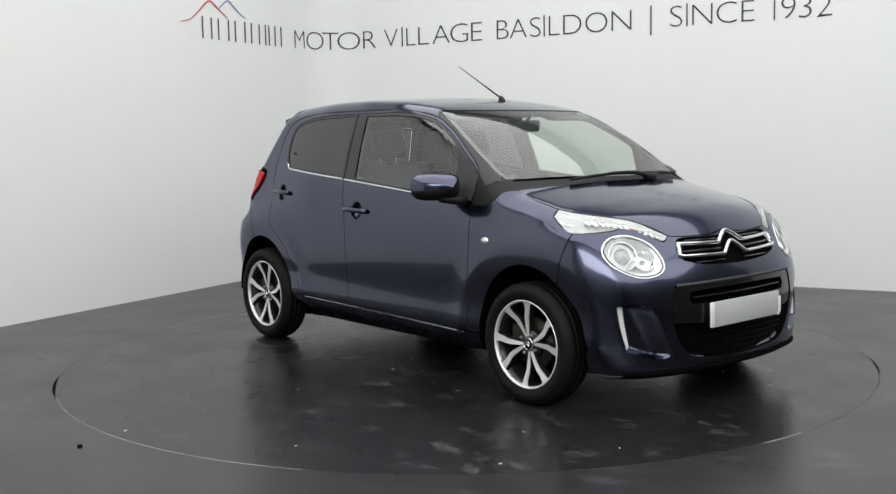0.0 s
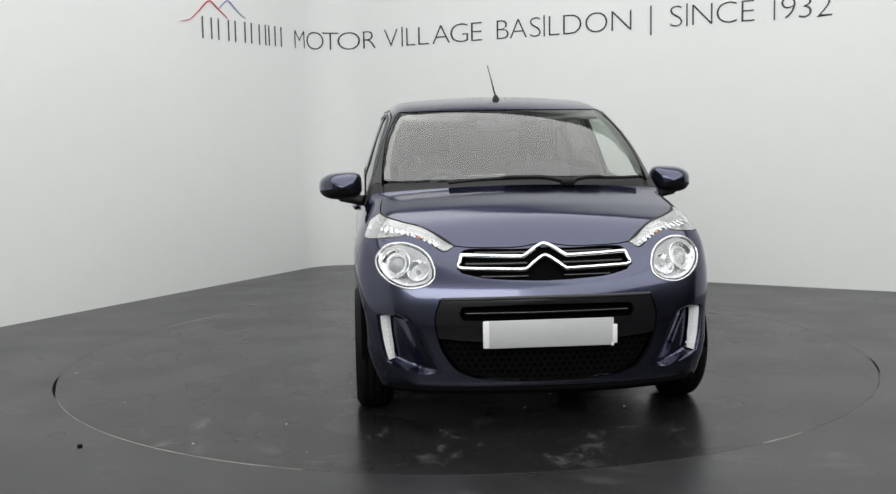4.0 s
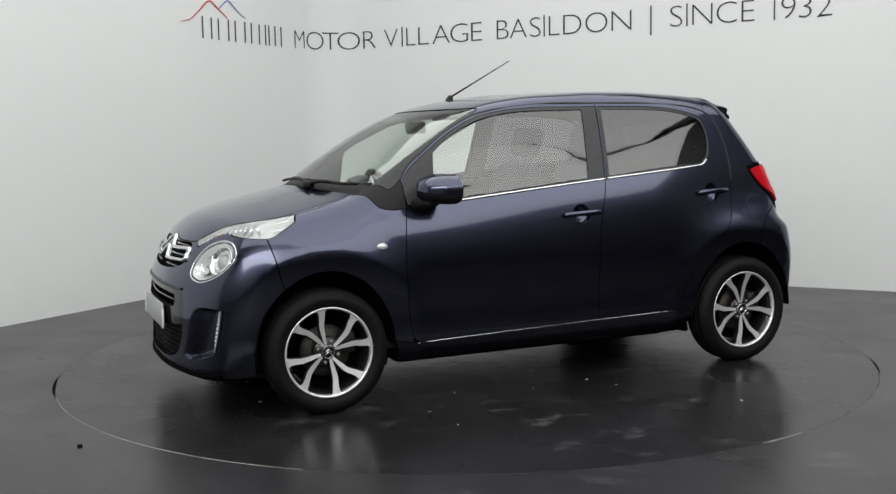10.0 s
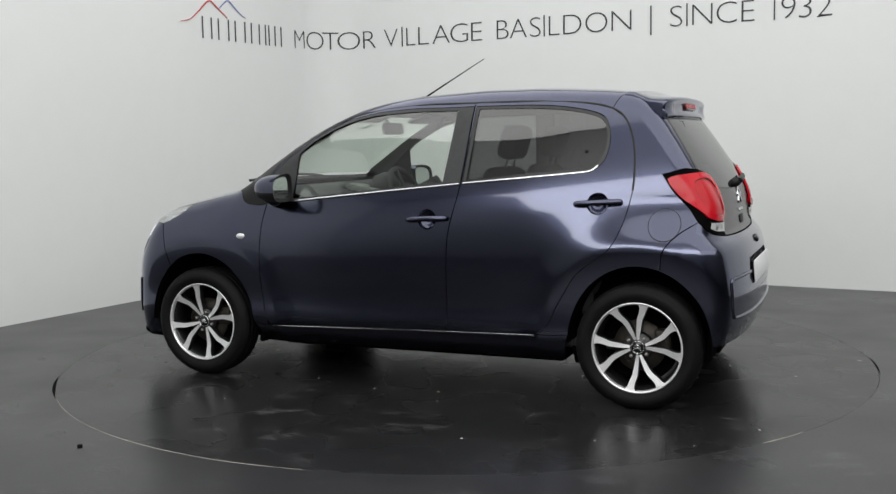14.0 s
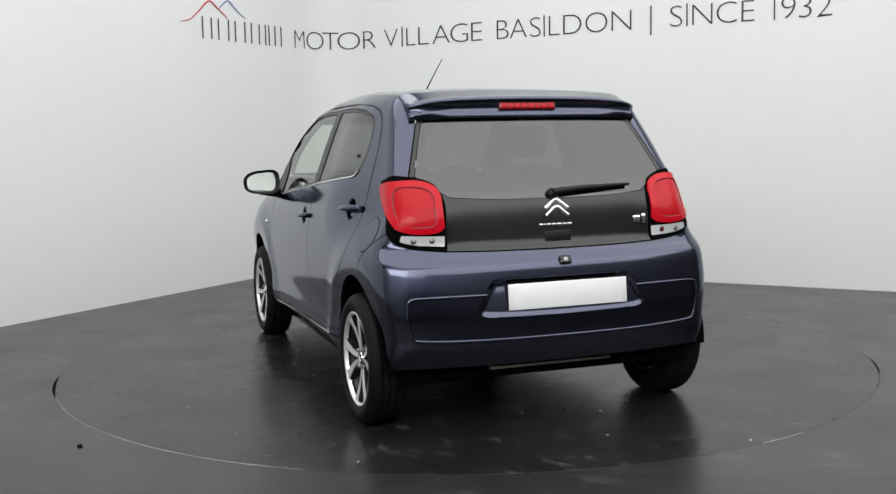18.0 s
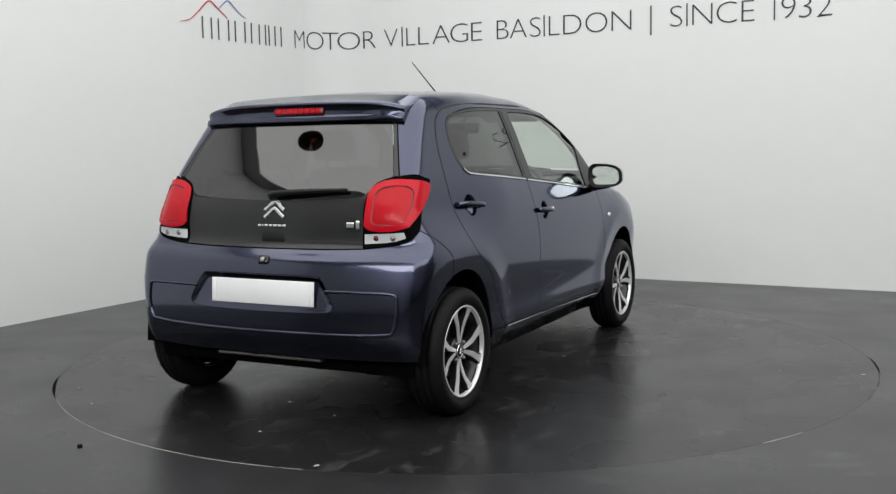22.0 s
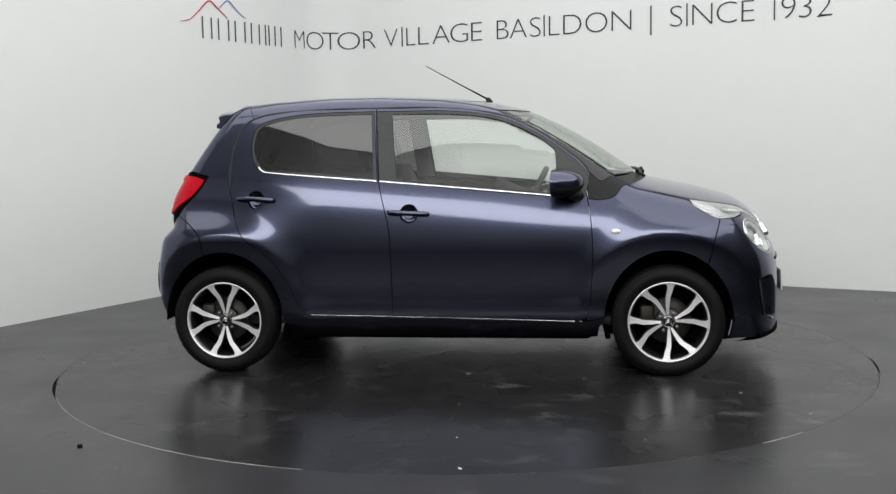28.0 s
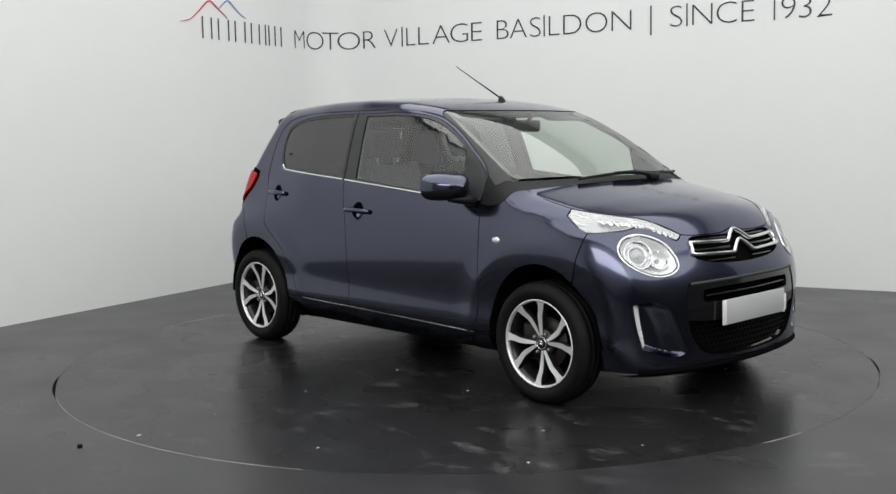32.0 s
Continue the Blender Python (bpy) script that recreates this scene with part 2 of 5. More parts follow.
def tube(points, radius, n=8, flat=1.0):
    """A round bar along a line; radius may be one number or one for each point."""
    pts = [Vector(p) for p in points]
    rad = radius if isinstance(radius, (list, tuple)) else [radius] * len(pts)
    bm = bmesh.new()
    rings = []
    up = Vector((0, 0, 1))
    for i, p in enumerate(pts):
        d = (pts[min(i + 1, len(pts) - 1)] - pts[max(i - 1, 0)]).normalized()
        side = d.cross(up) if abs(d.z) < 0.95 else d.cross(Vector((1, 0, 0)))
        side.normalize()
        top = side.cross(d).normalized()
        rings.append([bm.verts.new(p + rad[i] * (math.cos(a) * side + flat * math.sin(a) * top)) for a in [2 * math.pi * k / n for k in range(n)]])
    for a, b in zip(rings, rings[1:]):
        for k in range(n):
            bm.faces.new((a[k], a[(k + 1) % n], b[(k + 1) % n], b[k])).smooth = True
    bm.faces.new(rings[0])
    bm.faces.new(rings[-1])
    bmesh.ops.recalc_face_normals(bm, faces=bm.faces[:])
    return bm


def grid_mesh(rows, material, closed=False, smooth=True):
    """A sheet through rows of points."""
    n, m = len(rows), len(rows[0])
    verts = [p for row in rows for p in row]
    faces = []
    for i in range(n - 1):
        for j in range(m if closed else m - 1):
            faces.append((i * m + j, i * m + (j + 1) % m, (i + 1) * m + (j + 1) % m, (i + 1) * m + j))
    return mesh_of(verts, faces, material, smooth)


def line(pts, step=0.012):
    """A smooth line through the given points, evenly cut."""
    p = np.array(pts, float)
    if len(p) == 2:
        n = max(2, int(np.linalg.norm(p[1] - p[0]) / step) + 1)
        return p[0] + (p[1] - p[0]) * np.linspace(0, 1, n)[:, None]
    e = np.vstack([2 * p[0] - p[1], p, 2 * p[-1] - p[-2]])
    out = []
    for i in range(1, len(e) - 2):
        a, b, c, d = e[i - 1:i + 3]
        n = max(2, int(np.linalg.norm(c - b) / step) + 1)
        t = np.linspace(0, 1, n, endpoint=False)[:, None]
        out.append(0.5 * (2 * b + (c - a) * t + (2 * a - 5 * b + 4 * c - d) * t ** 2 + (3 * b - a - 3 * c + d) * t ** 3))
    out.append(p[-1:])
    return np.vstack(out)


# ways of looking at the body: 's' from the side, 'x' round the long axis, 'f' and 'r' round the two ends, 'h' from above the bonnet
H_DIR = np.array([-0.45, 0, -0.893])
H_V = np.array([0.893, 0, -0.45])


def flat(p, kind):
    p = np.atleast_2d(p)
    x, y, z = p[:, 0], p[:, 1], p[:, 2]
    if kind == "s":
        return np.stack([x, z], 1)
    if kind == "x":
        return np.stack([x, np.arctan2(z - 0.55, y) * 0.75], 1)
    if kind == "f":
        return np.stack([np.arctan2(y, x - 0.6) * 1.05, z], 1)
    if kind == "r":
        return np.stack([np.arctan2(y, -0.5 - x) * 1.0, z], 1)
    return np.stack([y, p @ H_V], 1)


def solid(uv, kind):
    uv = np.atleast_2d(uv)
    u, v = uv[:, 0], uv[:, 1]
    o = np.zeros((len(u), 3))
    d = np.zeros((len(u), 3))
    if kind == "s":
        o[:, 0], o[:, 1], o[:, 2] = u, 1.3, v
        d[:, 1] = -1
    elif kind == "x":
        c, s = np.cos(v / 0.75), np.sin(v / 0.75)
        o[:, 0], o[:, 1], o[:, 2] = u, 1.5 * c, 0.55 + 1.5 * s
        d[:, 1], d[:, 2] = -c, -s
    elif kind in "fr":
        q = 1.05 if kind == "f" else 1.0
        c, s = np.cos(u / q), np.sin(u / q)
        sx = 1 if kind == "f" else -1
        o[:, 0], o[:, 1], o[:, 2] = (0.6 if kind == "f" else -0.5) + sx * 1.55 * c, 1.55 * s, v
        d[:, 0], d[:, 1] = -sx * c, -s
    else:
        o[:] = u[:, None] * np.array([0, 1, 0]) + v[:, None] * H_V - 1.9 * H_DIR
        d[:] = H_DIR
        return meet(o, d, 2.4)
    return meet(o, d)


def S(pts):
    """Places on the left flank from (x, z)."""
    return solid(np.array(pts, float), "s")


def T(pts):
    """Places on the top from (x, y)."""
    p = np.array(pts, float)
    return meet(np.c_[p, np.full(len(p), 1.8)], np.tile([0, 0, -1.0], (len(p), 1)))


def FR(pts):
    """Places on the nose from (y, z)."""
    p = np.array(pts, float)
    return meet(np.c_[np.full(len(p), 2.1), p], np.tile([-1.0, 0, 0], (len(p), 1)))


def RR(pts):
    """Places on the tail from (y, z)."""
    p = np.array(pts, float)
    return meet(np.c_[np.full(len(p), -1.9), p], np.tile([1.0, 0, 0], (len(p), 1)))


def flipped(p):
    return np.asarray(p)[::-1] * (1, -1, 1)


def whole(half):
    """A closed outline from its left half, given as lines from the front or top middle to the rear or bottom middle."""
    return list(half) + [flipped(h) for h in reversed(half)]


def within(pts, poly):
    x, y = pts[:, 0], pts[:, 1]
    x0, y0 = poly[:, 0], poly[:, 1]
    x1, y1 = np.roll(x0, -1), np.roll(y0, -1)
    c = (y0[None] > y[:, None]) != (y1[None] > y[:, None])
    xi = x0 + (y[:, None] - y0) * (x1 - x0) / np.where(np.abs(y1 - y0) < 1e-12, 1e-12, y1 - y0)
    return ((c & (x[:, None] < xi)).sum(1) % 2) == 1


def edge_gap(pts, poly):
    a, b = poly, np.roll(poly, -1, 0)
    ab = b - a
    t = np.clip(((pts[:, None] - a) * ab).sum(-1) / np.maximum((ab ** 2).sum(-1), 1e-12), 0, 1)
    return np.linalg.norm(pts[:, None] - (a + t[..., None] * ab), axis=-1).min(1)


def outline(lines, kind, gap, step=0.012):
    uv = []
    for ln in lines:
        uv.append(line(flat(np.array(ln, float), kind), step)[:-1])
    uv = np.vstack(uv)
    keep = np.linalg.norm(uv - np.roll(uv, 1, 0), axis=1) > 1e-5
    uv = uv[keep]
    area = 0.5 * np.sum(uv[:, 0] * np.roll(uv[:, 1], -1) - np.roll(uv[:, 0], -1) * uv[:, 1])
    if area < 0:
        uv = uv[::-1]
    d = np.roll(uv, -1, 0) - np.roll(uv, 1, 0)
    d /= np.maximum(np.linalg.norm(d, axis=1, keepdims=True), 1e-9)
    return uv + gap * np.stack([-d[:, 1], d[:, 0]], 1)


def skin(lines, kind, material, holes=(), gap=0.0022, lip=0.022, step=0.024, sink=None, lift=0.0, edge=0.012, share=None):
    """A panel on the body inside an outline of lines. sink: depth by distance from the edge, in the share that a place gets. lift: how far proud it lies."""
    outer = outline(lines, kind, gap, edge)
    inner = [outline(h, kind, -gap if sink is None else 0, edge)[::-1] for h in holes]
    lo, hi = outer.min(0), outer.max(0)
    gx, gy = np.meshgrid(np.arange(lo[0], hi[0], step), np.arange(lo[1], hi[1], step))
    gx[1::2] += step / 2
    pts = np.stack([gx.ravel(), gy.ravel()], 1)
    pts = pts[within(pts, outer)]
    if len(pts):
        pts = pts[edge_gap(pts, outer) > step * 0.45]
    for h in inner:
        if len(pts):
            pts = pts[~within(pts, h)]
        if len(pts):
            pts = pts[edge_gap(pts, h) > step * 0.45]
    loops = [outer] + inner
    allp = np.vstack(loops + [pts])
    edges, k = [], 0
    for lp in loops:
        edges += [(k + i, k + (i + 1) % len(lp)) for i in range(len(lp))]
        k += len(lp)
    v2, _, tri, _, _, _ = geometry.delaunay_2d_cdt([Vector(p) for p in allp], edges, [], 0, 1e-6)
    v2 = np.array([tuple(v) for v in v2])
    tri = np.array([t for t in tri if len(t) == 3])
    mid = v2[tri].mean(1)
    ok = within(mid, outer)
    for h in inner:
        ok &= ~within(mid, h)
    tri = tri[ok]
    p3 = solid(v2, kind)
    nor = grad(p3)
    if sink is not None:
        depth = sink(edge_gap(v2, outer), v2[:, 1])
        if share is not None:
            depth = depth * share(p3)
        p3 = p3 - nor * depth[:, None]
    p3 = p3 + nor * lift
    fn = np.cross(p3[tri[:, 1]] - p3[tri[:, 0]], p3[tri[:, 2]] - p3[tri[:, 0]])
    flip = (fn * nor[tri[:, 0]]).sum(1) < 0
    tri[flip] = tri[flip][:, ::-1]
    # the edge turned inwards
    cnt = {}
    for t in tri:
        for a, b in ((t[0], t[1]), (t[1], t[2]), (t[2], t[0])):
            cnt[(a, b)] = 1
    rim = [e for e in cnt if (e[1], e[0]) not in cnt]
    verts, faces = list(p3), [tuple(t) for t in tri]
    if lip:
        low = {}
        for a, b in rim:
            for q in (a, b):
                if q not in low:
                    low[q] = len(verts)
                    verts.append(p3[q] - nor[q] * lip)
        faces += [(b, a, low[a], low[b]) for a, b in rim]
    normals = None
    if sink is None:
        normals = [tuple(nor[i]) for t in tri for i in t] + [(0.0, 0.0, 0.0)] * (4 * (len(faces) - len(tri)))
    return verts, faces, normals, material, len(tri)


def panel(name, sheet, parent, label="", side=1):
    verts, faces, normals, material, count = sheet
    verts = np.array(verts)
    if side < 0:
        verts = verts * (1, -1, 1)
        if normals is not None:
            out, i = [], 0
            for f in faces:
                out += [(n[0], -n[1], n[2]) for n in normals[i:i + len(f)][::-1]]
                i += len(f)
            normals = out
        faces = [f[::-1] for f in faces]
    me = mesh_of(verts, faces, material, True, normals)
    if len(faces) > count and material in (PAINT, SATIN, GLOSS, GATE_BLACK):
        # the turned-in edges are near-black: seam shade is put into their colour
        me.materials.append(UNDER)
        for poly in me.polygons[count:]:
            poly.material_index = 1
    if normals is None:
        bm = bmesh.new()
        bm.from_mesh(me)
        for e in bm.edges:
            if len(e.link_faces) == 2 and e.calc_face_angle() > 0.9:
                e.smooth = False
        bm.to_mesh(me)
        bm.free()
    ob = part(name, me, None, parent, label)
    if material in (WINDSCREEN, SIDE_GLASS, DARK_GLASS, REAR_GLASS, LENS_CLEAR):
        ob.visible_shadow = False
    return ob


def bar(pts3, name, material, parent, width, proud=0.004, label="", side=1):
    """A flat strip that lies along a line on the body."""
    p = line(pts3, 0.015)
    n = grad(p)
    d = np.gradient(p, axis=0)
    d /= np.linalg.norm(d, axis=1, keepdims=True)
    w = np.cross(n, d)
    rows = [[p[i] + w[i] * width / 2 * a + n[i] * b for a, b in ((-1, -.004), (-1, proud * .6), (-.6, proud), (.6, proud), (1, proud * .6), (1, -.004))] for i in range(len(p))]
    if side < 0:
        rows = [[q * (1, -1, 1) for q in r] for r in rows][::-1]
    return part(name, grid_mesh(rows, material), None, parent, label)

# ---- the studio ----
WALL = mat("white_wall_paint", (0.74, 0.755, 0.75), rough=0.75, grain=0.015, grain_scale=6, bump=0.05, bump_scale=120)
CEIL = mat("grey_ceiling_paint", (0.48, 0.48, 0.48), rough=0.85, grain=0.02, grain_scale=8)
INK = mat("dark_grey_lettering", (0.035, 0.037, 0.042), rough=0.5, grain=0.2, grain_scale=40)
INK_RED = mat("red_lettering", (0.50, 0.045, 0.06), rough=0.5, grain=0.1, grain_scale=40)
INK_BLUE = mat("blue_lettering", (0.16, 0.19, 0.42), rough=0.5, grain=0.1, grain_scale=40)


def floor_material(name, base, marks, rough, spec, relief=0.25):
    """Dark sealed floor: fine speckle, soft stains, scuffs that shine differently."""
    m = bpy.data.materials.new(name)
    m.use_nodes = True
    nt = m.node_tree
    b = nt.nodes["Principled BSDF"]
    co = nt.nodes.new("ShaderNodeTexCoord")

    def noise_node(scale, detail=6, rough=0.55):
        n = nt.nodes.new("ShaderNodeTexNoise")
        n.inputs["Scale"].default_value, n.inputs["Detail"].default_value, n.inputs["Roughness"].default_value = scale, detail, rough
        nt.links.new(co.outputs["Object"], n.inputs["Vector"])
        return n.outputs["Fac"]

    def remap(fac, a, b_, c, d):
        r = nt.nodes.new("ShaderNodeMapRange")
        for key, v in zip(("From Min", "From Max", "To Min", "To Max"), (a, b_, c, d)):
            r.inputs[key].default_value = v
        nt.links.new(fac, r.inputs["Value"])
        return r.outputs[0]

    def math_node(op, x, y):
        n = nt.nodes.new("ShaderNodeMath")
        n.operation = op
        for i, v in enumerate((x, y)):
            if isinstance(v, (int, float)):
                n.inputs[i].default_value = v
            else:
                nt.links.new(v, n.inputs[i])
        return n.outputs[0]

    speck = remap(noise_node(120, 4, 0.75), 0.32, 0.68, 0.35, 1.75)
    stain = remap(noise_node(1.2, 5, 0.5), 0.3, 0.7, 0.8, 1.2)
    patch = remap(noise_node(5.0, 3, 0.5), 0.35, 0.7, 0.9, 1.1)
    scale = math_node("MULTIPLY", math_node("MULTIPLY", speck, stain), patch)
    stretch = nt.nodes.new("ShaderNodeMapping")
    stretch.inputs["Scale"].default_value, stretch.inputs["Rotation"].default_value = (1.0, 1.7, 1.0), (0, 0, 0.6)
    nt.links.new(co.outputs["Object"], stretch.inputs["Vector"])
    smear = nt.nodes.new("ShaderNodeTexNoise")
    smear.inputs["Scale"].default_value, smear.inputs["Detail"].default_value, smear.inputs["Roughness"].default_value = 3.6, 7, 0.72
    nt.links.new(stretch.outputs[0], smear.inputs["Vector"])
    broad = remap(noise_node(0.9, 2, 0.5), 0.38, 0.60, 0.2, 1.0)
    scuff = math_node("MULTIPLY", remap(smear.outputs["Fac"], 0.555, 0.73, 0.0, marks), broad)
    scale = math_node("ADD", scale, scuff)
    mul = nt.nodes.new("ShaderNodeVectorMath")
    mul.operation = "SCALE"
    mul.inputs[0].default_value = base
    nt.links.new(scale, mul.inputs["Scale"])
    nt.links.new(mul.outputs[0], b.inputs["Base Color"])
    nt.links.new(remap(noise_node(2.2, 2, 0.4), 0.3, 0.72, rough, rough + 0.07), b.inputs["Roughness"])
    b.inputs["Specular IOR Level"].default_value = spec
    bp = nt.nodes.new("ShaderNodeBump")
    bp.inputs["Strength"].default_value, bp.inputs["Distance"].default_value = relief, 0.001
    nt.links.new(noise_node(240, 3), bp.inputs["Height"])
    nt.links.new(bp.outputs["Normal"], b.inputs["Normal"])
    return m


FLOOR = floor_material("dark_floor_paint", (0.0190, 0.0190, 0.0198), 3.0, 0.27, 0.34, 0.20)
DECK = floor_material("dark_turntable_paint", (0.0115, 0.0115, 0.0115), 8.0, 0.24, 0.29, 0.10)

CORNER_R = 0.45
RING_R = 2.226


def wall_path(s):
    """A place on the wall's face: s runs along the two walls, 0 in the middle of the rounded corner."""
    r, arc = CORNER_R, CORNER_R * math.pi / 2
    if s <= -arc / 2:
        q = CORNER + ALONG_L * (r + (-s - arc / 2))
        n = Vector((ALONG_R.x, ALONG_R.y))
    elif s >= arc / 2:
        q = CORNER + ALONG_R * (r + (s - arc / 2))
        n = Vector((ALONG_L.x, ALONG_L.y))
    else:
        a = (s / arc + 0.5) * math.pi / 2
        mid = CORNER + (ALONG_L + ALONG_R) * r
        q = mid - (ALONG_R * math.cos(a) + ALONG_L * math.sin(a)) * r
        n = (ALONG_R * math.cos(a) + ALONG_L * math.sin(a))
    return q, n.normalized()


def build_studio():
    arc = CORNER_R * math.pi / 2
    stops = [-(ROOM_L - CORNER_R) - arc / 2] + list(np.linspace(-arc / 2, arc / 2, 25)) + [ROOM_R - CORNER_R + arc / 2]
    rows = []
    for s in stops:
        q, n = wall_path(s)
        rows.append([(q.x, q.y, 0), (q.x, q.y, ROOM_H), (q.x - n.x * .12, q.y - n.y * .12, ROOM_H), (q.x - n.x * .12, q.y - n.y * .12, 0)])
    me = grid_mesh(rows, WALL, closed=True)
    bm = bmesh.new()
    bm.from_mesh(me)
    for e in bm.edges:
        if len(e.link_faces) == 2 and e.calc_face_angle() > 0.9:
            e.smooth = False
    bmesh.ops.recalc_face_normals(bm, faces=bm.faces[:])
    bm.to_mesh(me)
    tagged(part("wall_back", me), "white painted studio wall with a rounded corner", "wall", kind="structure")
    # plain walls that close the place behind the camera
    turn = math.degrees(math.atan2(ALONG_R.y, ALONG_R.x))
    # the side wall's dark grey is made up to dim reflections on the flank
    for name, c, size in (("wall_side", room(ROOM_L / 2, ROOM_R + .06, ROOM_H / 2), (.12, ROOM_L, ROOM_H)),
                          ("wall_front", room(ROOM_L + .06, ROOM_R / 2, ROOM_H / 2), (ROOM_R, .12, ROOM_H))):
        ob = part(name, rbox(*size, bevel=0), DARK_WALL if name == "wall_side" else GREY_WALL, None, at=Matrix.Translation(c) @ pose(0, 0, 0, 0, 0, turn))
        tagged(ob, "unseen dark grey wall that dims the car's reflections" if name == "wall_side" else "plain white painted studio wall", "wall", kind="structure")
    ob = part("ceiling", rbox(ROOM_R + .3, ROOM_L + .3, .1, bevel=0), CEIL, None, at=Matrix.Translation(room(ROOM_L / 2, ROOM_R / 2, ROOM_H + .05)) @ pose(0, 0, 0, 0, 0, turn))
    tagged(ob, "plain grey painted studio ceiling", "ceiling", kind="structure")
    sizes = [(PANEL_R, PANEL_L, PANEL_AT)] + [(st[2], st[3], m) for st, m in zip(STRIPS, STRIP_AT)]
    for across, along, m in sizes:
        fr = tagged(new("studio_light"), "large flat studio light panel in a slim grey frame", "studio light", "studio light panels")
        fr.matrix_world = m @ pose(0, 0, .03)
        part("back_panel", rbox(across + .04, along + .04, .02, .004), CEIL, fr, at=pose(0, 0, .01))
        for dy in (-1, 1):
            part("frame", rbox(across + .08, .03, .06, .006), CEIL, fr, at=pose(0, dy * (along / 2 + .02), -.01))
        for dx in (-1, 1):
            part("frame", rbox(.03, along, .06, .006), CEIL, fr, at=pose(dx * (across / 2 + .02), 0, -.01))
    # a round brown fitting below the ceiling panel, seen mirrored in the car's glass
    hood = tagged(new("ceiling_lamp"), "round brown lamp hood hung under the bright ceiling panel", "ceiling lamp")
    hood.matrix_world = pose(-2.85, -1.2, PANEL_Z - .03)
    part("hood", lathe([(.03, 0), (.05, -.03), (.15, -.10), (.19, -.16), (.185, -.165), (.14, -.11), (.04, -.05), (.0001, -.05)], 40, "z"), HOOD_BROWN, hood)
    part("bulb", lathe([(.0001, -.14), (.035, -.125), (.045, -.095), (.03, -.055)], 20, "z"), AMBER, hood, "amber glass bulb")
    # floor round the turntable: one sheet with a round opening
    n = 160
    rows = []
    cx = [room(-.3, -.3), room(-.3, ROOM_R + .3), room(ROOM_L + .3, ROOM_R + .3), room(ROOM_L + .3, -.3)]
    outer = []
    for k in range(n):
        a = 2 * math.pi * k / n
        d = Vector((math.cos(a), math.sin(a)))
        best = 1e9
        for i in range(4):
            p, q = cx[i].to_2d(), cx[(i + 1) % 4].to_2d()
            e = q - p
            den = d.x * e.y - d.y * e.x
            if abs(den) > 1e-9:
                t = (p.x * e.y - p.y * e.x) / den
                u = (p.x * d.y - p.y * d.x) / den
                if t > 0 and -1e-6 <= u <= 1 + 1e-6:
                    best = min(best, t)
        outer.append((d.x * best, d.y * best))
    for f in (0, .0002, .002, .02, .3, 1):
        rows.append([(c * (1 - f) + ox * f, s * (1 - f) + oy * f, 0) for (c, s), (ox, oy) in zip([((RING_R + .0014) * math.cos(2 * math.pi * k / n), (RING_R + .0014) * math.sin(2 * math.pi * k / n)) for k in range(n)], outer)])
    rows.insert(0, [(x, y, -.03) for x, y, _ in rows[0]])
    tagged(part("floor", grid_mesh(rows, FLOOR, closed=True)), "dark grey sealed studio floor with faint speckle", "floor", kind="structure")
    pit = lathe([(RING_R + .02, -.028), (RING_R - .2, -.028)], 96, "z")
    tagged(part("turntable_pit", pit, UNDER), "dark joint round the turntable", "floor joint", kind="structure")
    # the thin metal edge, built only along three stretches where its bevel glints
    for a0, a1 in ((203, 254), (302, 308.5), (139, 155)):
        n_arc = int((a1 - a0) * 1.2) + 2
        rows = []
        for k in range(n_arc):
            a = math.radians(a0 + (a1 - a0) * k / (n_arc - 1))
            w = .0034 * min(1.0, .25 + 5.0 * min(k, n_arc - 1 - k) / n_arc)
            rows.append([((RING_R + r) * math.cos(a), (RING_R + r) * math.sin(a), z) for r, z in ((.0002, -.01), (.0002, .0008), (.0002 + w * .5, .0016), (.0002 + w, .0008), (.0002 + w, -.01))])
        tagged(part("trim_ring", grid_mesh(rows, RIM_METAL)), "thin pale metal edge beside the turntable, only where it glints", "floor trim", kind="structure")
    # two dark slots in the ring's edge
    for a0, a1, w in ((192.5, 206.5, .0085), (340.5, 352, .0055)):
        pts = [((RING_R + .006) * math.cos(math.radians(a)), (RING_R + .006) * math.sin(math.radians(a)), .001) for a in np.linspace(a0, a1, 14)]
        tagged(part("trim_slot", tube(pts, [max(.0008, w * math.sin(math.pi * k / 13)) for k in range(14)], 8, .15), UNDER), "dark gap at the turntable's edge", "floor trim", kind="structure")
    speck = rbox(.02, .045, .004, .0015)
    tagged(part("floor_fixing", speck, UNDER, None, at=pose(-1.58, -1.80, .002, 0, 0, 20)), "small dark fixing set in the floor", "floor fixing", kind="structure")


HOOD_BROWN = mat("brown_enamel", (0.085, 0.038, 0.014), rough=0.4, grain=0.2, grain_scale=30)
# for the unseen side wall: dark so that the car mirrors less light
DARK_WALL = mat("reflection_dimming_wall", (0.20, 0.20, 0.205), rough=0.8, grain=0.05, grain_scale=6)
GREY_WALL = mat("pale_wall_paint", (0.72, 0.73, 0.73), rough=0.8, grain=0.03, grain_scale=6)
# pale and uneven: the glint of the ring's bevel is put into this colour
RIM_METAL = mat("glint_ring_metal", (0.36, 0.34, 0.30), rough=0.5, metal=0.3, grain=0.7, grain_scale=9)


